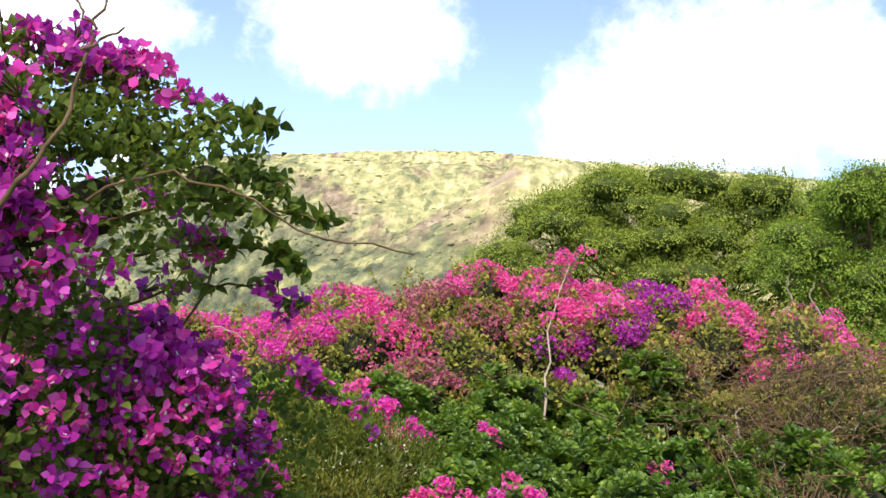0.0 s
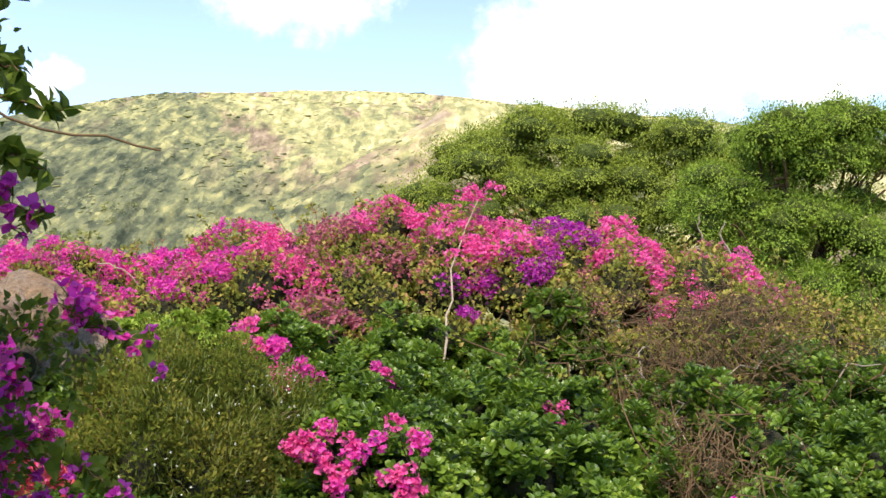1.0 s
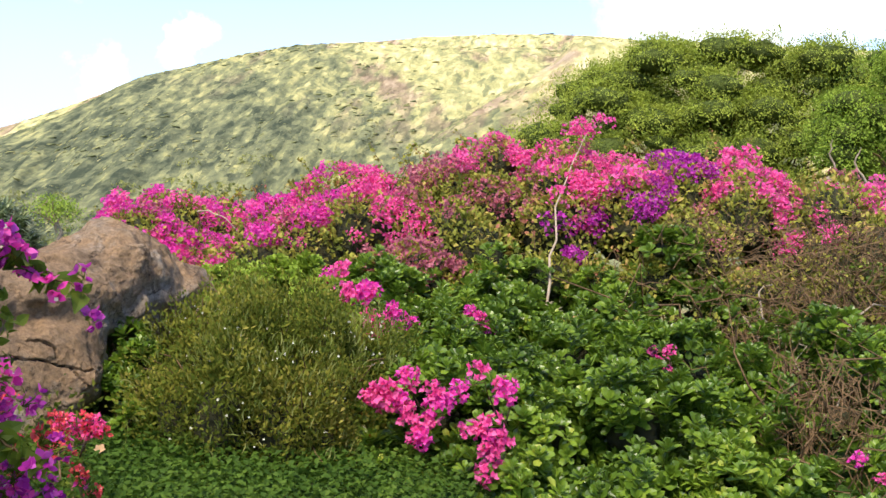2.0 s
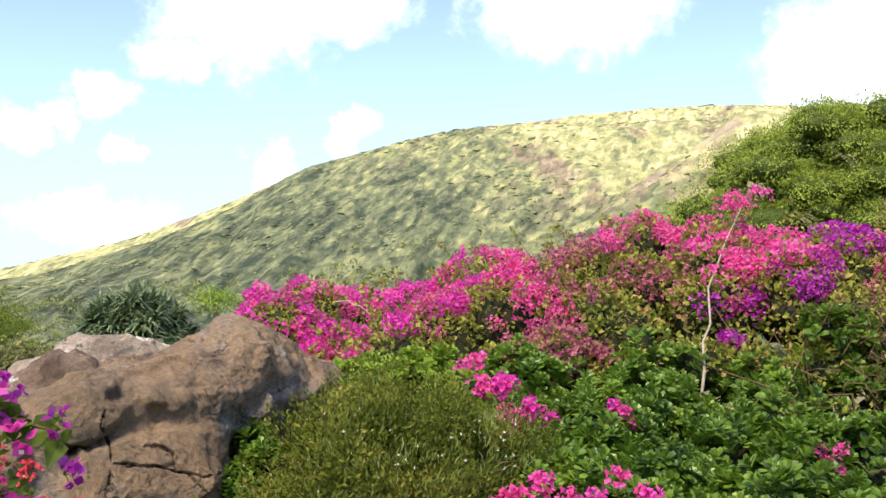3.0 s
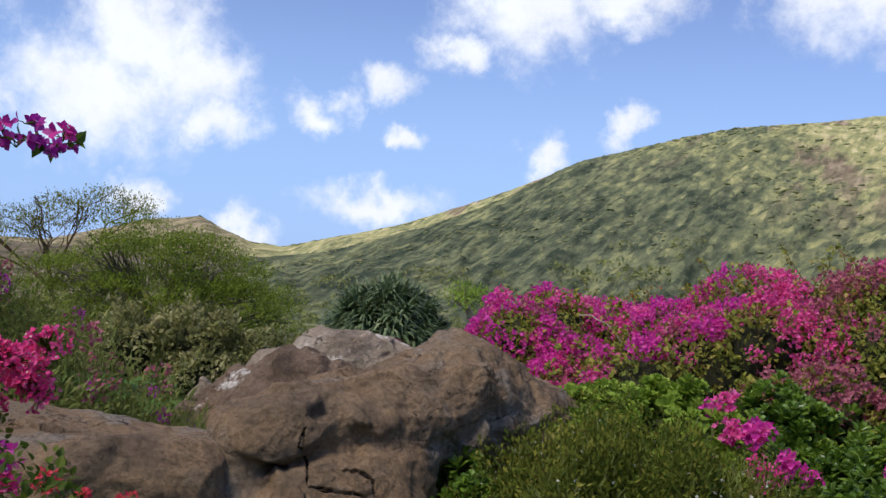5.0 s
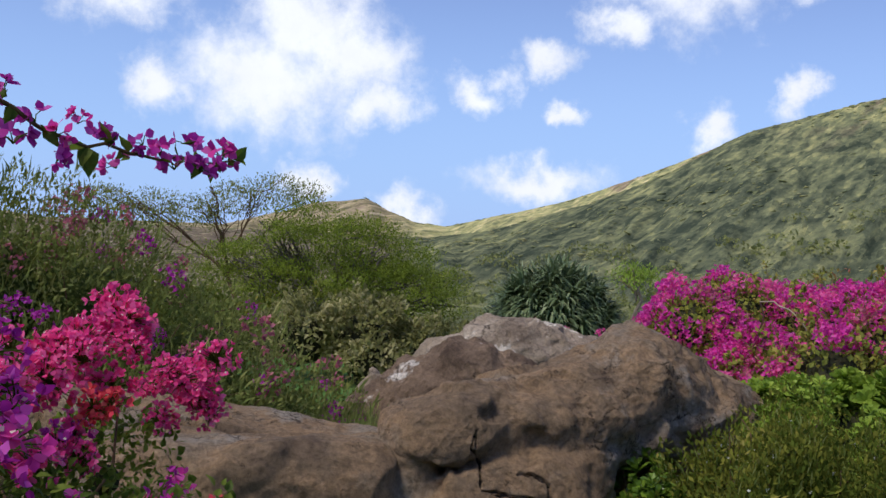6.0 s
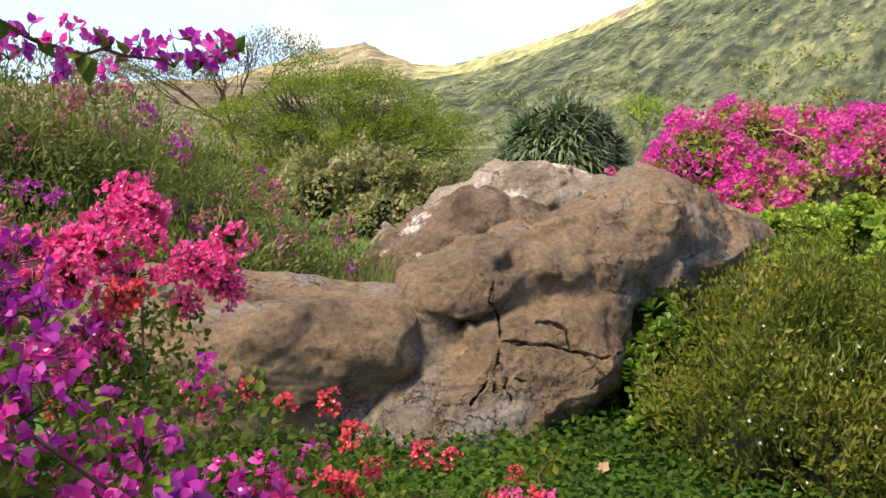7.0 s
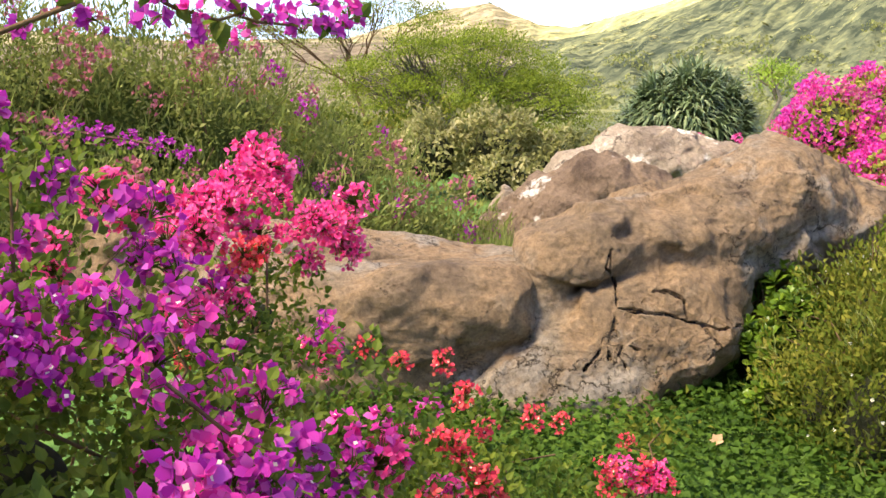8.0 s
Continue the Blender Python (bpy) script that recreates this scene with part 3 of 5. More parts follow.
def hill_z(az, r):
    """A main slope, a spur before it and a far rim: steep faces cut by slanting gullies, each rising from its foot to its skyline and falling behind it."""
    tan = lambda e: np.tan(np.radians(e))
    slant = np.interp(az, [-45, -30, -18, -5], [12.0, 22.0, 48.0, 64.0])

    def mass(foot, top, high, back=260.0):
        u = np.clip((r - foot) / (top - foot), 0, 1)
        low = -9.0
        tall = np.maximum(high * top - low, 0.5)
        z = low + tall * (0.86 * u + 0.14 * u * u * (3 - 2 * u))
        z = np.where(r > top, high * top - (r - top) ** 2 / back, z)
        q = np.radians(az) * top - slant * u
        flow = lambda f, g: np.stack([q * f, u * g, 0 * q + top * 0.01], -1)
        gully = 4.4 * (0.30 - np.abs(grain(flow(0.036, 1.6), 1.0, 5))) + 2.4 * (0.3 - np.abs(grain(flow(0.095, 3.4), 1.0, 8))) + 1.1 * fractal(flow(0.21, 3.5), 1.0, 3, 0.6, 13)
        return z + gully * np.clip(u * (1.03 - u) * 5.0, 0, 1) * np.clip(tall / 15.0, 0, 1)

    e = crest(az)
    left = np.interp(az, [-41, -37.5, -32.3, -27.8, -25, -22], [0.4, 1.0, 2.6, 4.5, 6.2, 9])
    main = mass(165.0, 300.0, tan(np.minimum(e, left)))
    spur = mass(95.0, 190.0, tan(np.minimum(e - 0.12, np.interp(az, [-19, -16, -8.5, -1.8, 1], [-2.6, -0.9, 4.0, 8.3, 12]))), 160.0)
    rim = mass(330.0, 460.0, tan(e) * np.clip((az + 180) / 10, 0, 1), 900.0)
    return np.maximum(np.maximum(main, spur), rim)


def terrain_z(x, y):
    """The garden's shelf, the dip of the crater floor beyond it, and the slopes."""
    dx, dy = x - HX, y - HY
    r = np.hypot(dx, dy)
    az = np.degrees(np.arctan2(dx, dy))
    lift = np.clip((r - 30) / 10, 0, 1)
    dip = np.clip((r - 33) / 60, 0, 1)
    floor = -0.4 - 7.4 * dip * dip * (3 - 2 * dip)
    return ground_z(x, y) * (1 - lift) + lift * np.maximum(hill_z(az, r) + HZ * np.clip((r - 45) / 60, 0, 1), floor)


def build_ground():
    az = np.radians(np.concatenate([np.arange(-180, -62, 3.0), np.arange(-64, 26, 0.18), np.arange(24, 180, 3.0)]))
    r = np.concatenate([np.linspace(0.05, 12, 48), np.geomspace(13, 70, 28), np.linspace(72, 480, 200), np.geomspace(520, 4000, 12)])
    A, R = np.meshgrid(az, r)
    x, y = HX + R * np.sin(A), HY + R * np.cos(A)
    z = terrain_z(x, y)
    z[-6:] = np.minimum(z[-6:], 0) - 5
    v = np.stack([x, y, z], -1).reshape(-1, 3)
    n, k = A.shape
    i, j = np.meshgrid(np.arange(n - 1), np.arange(k), indexing="ij")
    a, b = i * k + j, i * k + (j + 1) % k
    t = np.concatenate([np.stack([a, b, b + k], -1).reshape(-1, 3), np.stack([a, b + k, a + k], -1).reshape(-1, 3)])
    me = tri_mesh("ground", v, t[:, ::-1], True)
    me.materials.append(M_LAWN)
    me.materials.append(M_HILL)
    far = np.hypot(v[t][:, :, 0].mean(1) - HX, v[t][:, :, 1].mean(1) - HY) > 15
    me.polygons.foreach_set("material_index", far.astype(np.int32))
    return tagged(new("ground", me), "green garden floor running out to dry grassy crater slopes", "ground", kind="structure")


build_ground()


def hill_scrub():
    """Low shrubs all over the slopes, too many to count."""
    base, tris = ball(1)
    n = 44000
    az = rng.uniform(-62, 24, n)
    r = np.where(rng.random(n) < 0.42, rng.uniform(100, 192, n), rng.uniform(168, 303, n))
    r = np.where(rng.random(n) < 0.10, rng.uniform(340, 462, n), r)
    x, y = HX + r * np.sin(np.radians(az)), HY + r * np.cos(np.radians(az))
    p = np.stack([x, y, 0 * x], -1)
    thick = fractal(p, 0.03, 3, 0.6, 3) + 0.5 * grain(p, 0.14, 4) - np.clip((az + 16) / 12, 0, 1) * 0.30
    keep = thick + rng.normal(size=n) * 0.35 - 1.2 * ((az > -41) & (az < -24) & (r > 320)) > 0.22
    x, y, r, az = x[keep], y[keep], r[keep], az[keep]
    # and a ragged row of bushes along each skyline
    edge, far = rng.uniform(-62, 24, 2600), rng.choice([190.0, 300.0, 460.0], 2600)
    far = far + rng.uniform(-5, 1, 2600)
    row = grain(np.stack([edge * 0.35, far * 0.1, 0 * edge], -1), 1.0, 31) + 0.3 * rng.normal(size=2600) > 0.05
    edge, far = edge[row], far[row]
    x, y, r = np.append(x, HX + far * np.sin(np.radians(edge))), np.append(y, HY + far * np.cos(np.radians(edge))), np.append(r, far)
    z = terrain_z(x, y)
    m = len(x)
    s = (np.minimum(rng.gamma(2.0, 0.17, m), 1.0) * np.clip(r / 300, 0.4, 1.2))[:, None]
    e = 2.0
    along = np.stack([0.75 * e + 0 * x, 0.66 * e + 0 * x, 0 * x], -1)
    along[:, 2] = terrain_z(x + along[:, 0], y + along[:, 1]) - z
    along, side = unit(along), np.stack([-0.66 + 0 * x, 0.75 + 0 * x, 0 * x], -1)
    b = base[None] * (1 + 0.16 * rng.normal(size=(m, len(base), 1)))
    v = (b[..., 0:1] * (along * s * 1.35)[:, None] + b[..., 1:2] * (side * s)[:, None] + b[..., 2:3] * np.array([0, 0, 0.30]) * s[:, None])
    v = v + np.stack([x, y, z + 0.02], -1)[:, None]
    t = tris[None] + (np.arange(m) * len(base))[:, None, None]
    ob = part("hill_scrub", tri_mesh("hill_scrub", v.reshape(-1, 3), t.reshape(-1, 3), True), M_HILL_SHRUB)
    tagged(ob, "olive and straw-coloured scrub covering the crater slopes", "scrub", kind="stuff")


hill_scrub()


def valley_scrub():
    """Loose green bushes from the garden's edge over the crater floor to the foot of the slopes."""
    n, per = 1500, 50
    az = rng.uniform(-64, 24, n)
    r = np.where(np.arange(n) < 500, rng.uniform(20, 34, n), rng.uniform(95, 215, n))
    x, y = HX + r * np.sin(np.radians(az)), HY + r * np.cos(np.radians(az))
    q = np.where(r < 40, rng.uniform(0.10, 0.30, n), rng.gamma(4.0, 0.36, n) * (az < -17))
    d = unit(rng.normal(size=(n * per, 3)))
    d[:, 2] = np.abs(d[:, 2])
    p = np.repeat(np.stack([x, y, terrain_z(x, y)], -1), per, 0) + d * np.repeat(q, per)[:, None] * np.array([1.2, 1.2, 0.85])
    v, t = leaf_set(p, unit(rng.normal(size=p.shape)), unit(d + 0.4 * rng.normal(size=p.shape)), np.repeat(q, per) * rng.uniform(0.15, 0.4, len(p)), 0.7)
    tagged(part("valley_scrub", tri_mesh("valley_scrub", v, t), M_VALLEY), "loose yellow-green scrub on the crater floor", "scrub", kind="stuff")


valley_scrub()


# ---------------------------------------------------------------- rocks
def boulder(name, label, at, yaw, lobes, material, voxel=0.018, rough=0.045, cracks=(), crack_depth=0.045, crack_width=0.0075, melt=8, cuts=(), block=0.30):
    """A weathered rock: mounds (in its own frame) grown together, roughened, and split by cracks given as lines of world points."""
    base, tris = ball(4)
    v, t = joined([(np.array(q[:3]) + base * np.array(q[3:6]), tris) for q in lobes])
    raw = new(name, tri_mesh(name, v, t))
    grow = raw.modifiers.new("grow", "REMESH")
    grow.mode, grow.voxel_size = "VOXEL", voxel
    grown = raw.evaluated_get(bpy.context.evaluated_depsgraph_get())
    me = bpy.data.meshes.new_from_object(grown)
    raw.modifiers.clear()
    p = np.empty(len(me.vertices) * 3)
    me.vertices.foreach_get("co", p)
    p = p.reshape(-1, 3)
    e = np.empty(len(me.edges) * 2, int)
    me.edges.foreach_get("vertices", e)
    e = e.reshape(-1, 2)
    deg = np.bincount(e.ravel(), minlength=len(p))[:, None]

    def mean(q):
        s = np.zeros_like(q)
        for k in range(q.shape[1]):
            s[:, k] = np.bincount(e[:, 0], q[e[:, 1], k], len(q)) + np.bincount(e[:, 1], q[e[:, 0], k], len(q))
        return s / np.maximum(deg, 1)

    for _ in range(melt):
        p = mean(p)
    me.vertices.foreach_set("co", p.ravel())
    me.update()
    nor = np.empty(len(p) * 3)
    me.vertices.foreach_get("normal", nor)
    nor = nor.reshape(-1, 3)
    s = len(name)
    # broken faces: each patch of the stone is worn to its own slope, with a step at its border
    g = np.random.default_rng(s)
    low, high = p.min(0), p.max(0)
    bend = p + 0.06 * np.stack([grain(p, 4.0, 21), grain(p, 4.0, 22), grain(p, 4.0, 23)], -1)
    wear = np.zeros(len(p))
    for size, share in ((block, 1.0), (block * 0.4, 0.4)):
        many = int(min(900, np.prod((high - low) / size) * 1.3)) + 4
        seeds = g.uniform(low, high, (many, 3))
        slopes, steps = g.normal(size=(many, 3)) * 0.09, g.normal(size=many) * size * 0.04
        for a in range(0, len(p), 4000):
            q = bend[a:a + 4000]
            k = ((q[:, None] - seeds[None]) ** 2).sum(-1).argmin(1)
            wear[a:a + 4000] += share * (((q - seeds[k]) * slopes[k]).sum(1) + steps[k])
    for _ in range(2):
        wear = mean(wear[:, None])[:, 0]
    p = p + nor * wear[:, None]
    for nx, ny, nz, d in cuts:
        n = np.array([nx, ny, nz]) / math.sqrt(nx * nx + ny * ny + nz * nz)
        p = p - np.maximum(p @ n - d, 0)[:, None] * n * 0.8
    lay = p * np.array([1.0, 1.0, 1.9])
    lift = rough * (0.9 * fractal(p, 1.3, 2, 0.5, s) - 0.8 * np.abs(grain(lay, 2.3, s + 3)) - 0.24 * np.abs(grain(lay, 5.1, s + 4)) + 0.12 * fractal(p, 9.0, 2, 0.6, s + 5) - 0.10 * np.abs(grain(lay, 15.0, s + 7)) + 0.10 * fractal(p, 28.0, 2, 0.6, s + 6) + 0.4)
    p = p + nor * lift[:, None]
    me.vertices.foreach_set("co", p.ravel())
    me.update()
    frame_of = pose(*at, 0, 0, yaw)
    back = np.array(frame_of.inverted())
    face = back[:3, :3] @ unit(np.array([0.62, -0.75, 0.22]))    # the side that is split
    lines = [np.asarray(line, float) @ back[:3, :3].T + back[:3, 3] for line in cracks]

    def nearest(p, nor):
        best = np.full(len(p), 9.0)
        level = p - (p @ face)[:, None] * face
        for q in lines:
            q = q - (q @ face)[:, None] * face
            for a, b in zip(q[:-1], q[1:]):
                ab = b - a
                u = np.clip(((level - a) @ ab) / max(ab @ ab, 1e-9), 0, 1)
                off = level - (a + u[:, None] * ab)
                best = np.minimum(best, np.linalg.norm(off, axis=1))
        return best + 9.0 * (nor @ face < 0.05)

    if lines:
        bm = bmesh.new()
        bm.from_mesh(me)
        bm.verts.ensure_lookup_table()
        near = nearest(p, nor) < 0.032
        bmesh.ops.subdivide_edges(bm, edges=[e for e in bm.edges if near[e.verts[0].index] and near[e.verts[1].index]], cuts=3, use_grid_fill=True)
        bmesh.ops.triangulate(bm, faces=[f for f in bm.faces if len(f.verts) > 4])
        bm.to_mesh(me)
        bm.free()
        me.update()
        p = np.empty(len(me.vertices) * 3)
        me.vertices.foreach_get("co", p)
        p = p.reshape(-1, 3)
        nor = np.empty(len(p) * 3)
        me.vertices.foreach_get("normal", nor)
        nor = nor.reshape(-1, 3)
        best = nearest(p, nor) + 0.013 * grain(p, 13.0, 2) + 0.005 * grain(p, 48.0, 4)
        cut = np.clip(1 - np.abs(best) / crack_width, 0, 1) * (0.8 + 0.6 * grain(p, 7.0, 6))
        p = p - nor * (crack_depth * np.clip(cut, 0, 1))[:, None]
    me.vertices.foreach_set("co", p.ravel())
    me.polygons.foreach_set("use_smooth", np.full(len(me.polygons), True))
    me.update()
    me.materials.clear()
    me.materials.append(material)
    if lines:
        me.materials.append(M_CRACK)
        deep = np.clip(cut, 0, 1)
        for f in me.polygons:
            if min(deep[k] for k in f.vertices) > 0.30:
                f.material_index = 1
    raw.data = me
    raw.matrix_basis = frame_of
    return tagged(raw, label, "rock", "garden rocks")


def chain(stops, n):
    """Mounds strung closely along a line of stops, for one unbroken ridge."""
    stops = np.asarray(stops, float)
    u = np.linspace(0, len(stops) - 1, n)
    return [tuple(float(np.interp(a, np.arange(len(stops)), stops[:, k])) for k in range(6)) for a in u]


# the split face of the cracked boulder: lines of (along the row, height), laid on the face's own slope
FACE_LINES = [
    [(0.76, 0.74), (0.74, 0.66), (0.77, 0.61), (0.77, 0.51), (0.75, 0.42), (0.71, 0.37), (0.67, 0.32), (0.61, 0.26)],
    [(0.77, 0.5), (0.9, 0.48), (1.03, 0.46), (1.1, 0.43), (1.16, 0.42), (1.25, 0.39), (1.36, 0.4)],
    [(0.89, 0.52), (0.93, 0.56), (1.02, 0.56), (1.09, 0.52), (1.1, 0.43)], [(1.16, 0.42), (1.21, 0.36), (1.26, 0.31), (1.33, 0.32)],
    [(1.26, 0.31), (1.18, 0.27)], [(1.21, 0.36), (1.15, 0.34)], [(0.75, 0.42), (0.79, 0.36), (0.77, 0.31), (0.8, 0.26)],
    [(0.71, 0.37), (0.73, 0.3)], [(0.79, 0.36), (0.86, 0.33)]]
# the rocks' frame: x along their row, y away from the path
AT, YAW = (-2.506, 6.055, 0.0), 46.9
ROW = pose(*AT, 0, 0, YAW)
CRACKS = [[tuple(ROW @ Vector((a, -0.642 + 0.184 * a + 0.594 * b, b))) for a, b in line] for line in FACE_LINES]
boulder("cracked_boulder", "large brown weathered boulder split by dark cracks", AT, YAW,
        chain([(0.56, 0.15, 0.69, 0.23, 0.33, 0.14), (0.80, 0.28, 0.73, 0.27, 0.36, 0.18), (1.08, 0.42, 0.72, 0.30, 0.38, 0.22), (1.36, 0.56, 0.71, 0.31, 0.42, 0.31), (1.66, 0.72, 0.81, 0.28, 0.42, 0.40), (1.84, 0.80, 0.78, 0.26, 0.42, 0.38),
               (2.1, 1.05, 0.60, 0.34, 0.50, 0.36), (2.6, 1.6, 0.48, 0.48, 0.5, 0.30)], 30)
        + chain([(0.38, -0.20, 0.02, 0.30, 0.3, 0.24), (0.62, -0.17, 0.11, 0.34, 0.32, 0.30), (0.80, 0.0, 0.26, 0.33, 0.34, 0.32), (0.94, 0.09, 0.33, 0.31, 0.36, 0.32), (1.07, 0.11, 0.33, 0.31, 0.36, 0.33)], 14)
        + chain([(0.86, 0.20, 0.50, 0.22, 0.27, 0.22), (1.02, 0.24, 0.52, 0.26, 0.30, 0.24), (1.22, 0.36, 0.50, 0.28, 0.32, 0.28)], 6)
        + [(0.74, 0.22, 0.42, 0.26, 0.27, 0.32), (0.46, 0.06, 0.36, 0.22, 0.24, 0.34), (1.2, 0.95, 0.30, 0.7, 0.5, 0.45), (1.7, 1.20, 0.3, 0.6, 0.5, 0.45)],
        M_ROCK, voxel=0.0125, cracks=CRACKS, melt=10, rough=0.048, block=0.24, cuts=[(0.15, -1, 0.35, 0.42)])
boulder("brown_boulder", "low rounded brown boulder beside the cracked one", AT, YAW,
        chain([(0.20, 0.03, 0.52, 0.22, 0.32, 0.27), (-0.2, 0.0, 0.47, 0.34, 0.40, 0.30), (-0.75, 0.05, 0.42, 0.5, 0.45, 0.34)], 9) + chain([(0.16, 0.06, 0.30, 0.22, 0.3, 0.3), (-0.6, 0.1, 0.1, 0.6, 0.5, 0.4)], 6), M_ROCK, melt=10, rough=0.06, block=0.24, cuts=[(0, 0.12, 1, 0.66)])
boulder("ledge_rock", "long low dark brown rock behind the boulders", AT, YAW,
        chain([(0.3, 0.8, 0.3, 0.4, 0.3, 0.3), (-0.2, 0.75, 0.42, 0.5, 0.35, 0.36), (-0.9, 0.7, 0.48, 0.5, 0.4, 0.40), (-1.5, 0.8, 0.5, 0.5, 0.4, 0.48)], 9), M_ROCK, cuts=[(0.12, 0.05, 1, 0.62)])
boulder("reddish_boulder", "reddish brown broken boulder with a pale edge", (-4.1, 8.95, 0.1), YAW,
        chain([(-0.55, 0.1, 0.05, 0.3, 0.3, 0.3), (-0.2, 0, 0.25, 0.35, 0.4, 0.34), (0.12, 0.05, 0.42, 0.27, 0.4, 0.36), (0.5, 0.1, 0.28, 0.42, 0.4, 0.34)], 9), M_RED_ROCK, rough=0.07)
boulder("grey_boulder", "pale grey boulder with white streaks", (-4.88, 10.88, 0.1), YAW,
        chain([(-0.6, 0.1, 0.16, 0.42, 0.4, 0.40), (-0.1, 0, 0.34, 0.44, 0.4, 0.47), (0.4, 0.1, 0.32, 0.44, 0.4, 0.45), (1.0, 0.2, 0.1, 0.4, 0.3, 0.40)], 11), M_GREY_ROCK, rough=0.07)
boulder("small_stone", "small pale stone beside the weeds", (-4.75, 8.82, 0.1), 20, [(0, 0, 0.16, 0.17, 0.16, 0.32)], M_GREY_ROCK, voxel=0.015)


# ---------------------------------------------------------------- growing things: how they are built
def bush(name, label, lobes, material, leaves, size, width=0.6, shape=BLADE, tris=BLADE_T, stems=8, depth=0.3, group="", category="bush", up=0.35, low=-0.35, inside=0.72, stray=0.65, stem_r=0.010, side=None, lumps=0.2, fill=M_THICKET_SHADE):
    lobes = six(lobes)
    base = lobes[:, :3].mean(0)
    base[2] = float(ground_z(base[0], base[1]))
    ob = thing(name, label, category, base, group)
    local = lobes - np.array([*base, 0, 0, 0])
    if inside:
        part("shaded_core", tri_mesh("shaded_core", *core(local, inside), True), fill, ob, kind="stuff")
    p, out = shell(local, leaves, depth, low, lumps, side)
    n = len(p)
    way = unit(out * 0.7 + rng.normal(size=(n, 3)) * stray + np.array([0, 0, up]))
    v, t = leaf_set(p, way, unit(out + np.array([0, 0, 0.6]) + 0.3 * rng.normal(size=(n, 3))), size * rng.uniform(0.6, 1.3, n), width, shape, tris)
    part("foliage", tri_mesh("foliage", v, t, shape is OVAL), material, ob, kind="stuff")
    p, out = shell(local, stems, 0.1, low)
    for a, o in zip(p, out):
        foot = np.array([a[0] * 0.3, a[1] * 0.3, 0])
        part("stem", tri_mesh("stem", *tube(bent(foot, a + o * 0.06, 0.1), stem_r, 0.003, 4), True), M_TWIG, ob)
    return ob, lobes


def rosette_bush(name, label, lobes, count, size=0.085, group="", material=None):
    """Waxy shrub: leaves in rosettes at the ends of the shoots."""
    lobes = six(lobes)
    base = lobes[:, :3].mean(0)
    base[2] = float(ground_z(base[0], base[1]))
    ob = thing(name, label, "bush", base, group)
    local = lobes - np.array([*base, 0, 0, 0])
    # solid core whose dark colour makes the shade between the rosettes
    part("shaded_core", tri_mesh("shaded_core", *core(local, 0.40), True), M_THICKET_SHADE, ob, kind="stuff")
    p, out = shell(local, int(count * 2.6), 0.5, lumps=0.4)
    full = fractal(p, 2.6, 3, 0.6, 9) + 0.25 * rng.normal(size=len(p)) > 0.06
    p, out = p[full], out[full]
    n, k = len(p), 10
    axis = unit(out * 0.8 + np.array([0, 0, 0.75]) + 0.35 * rng.normal(size=(n, 3)))
    side = unit(np.cross(axis, rng.normal(size=(n, 3))))
    over = np.cross(axis, side)
    sets = []
    scale = size * rng.uniform(0.7, 1.25, n)
    for j in range(k):
        a = j * 2.4 + rng.normal(size=(n, 1)) * 0.2
        w = unit((np.cos(a) * side + np.sin(a) * over) * (0.45 + 0.1 * j) + axis * (1.05 - 0.09 * j))
        sets.append(leaf_set(p + axis * 0.03 * (1 - j / k), w, axis, scale * (0.7 + 0.05 * j), 0.66, SPOON, SPOON_T))
    part("foliage", tri_mesh("foliage", *joined(sets)), material or M_WAXY, ob, kind="stuff")
    for a in shell(local, 6, 0.2)[0]:
        part("stem", tri_mesh("stem", *tube(bent((a[0] * 0.5, a[1] * 0.5, 0), a, 0.1), 0.010, 0.004, 4), True), M_TWIG, ob)
    return ob, lobes


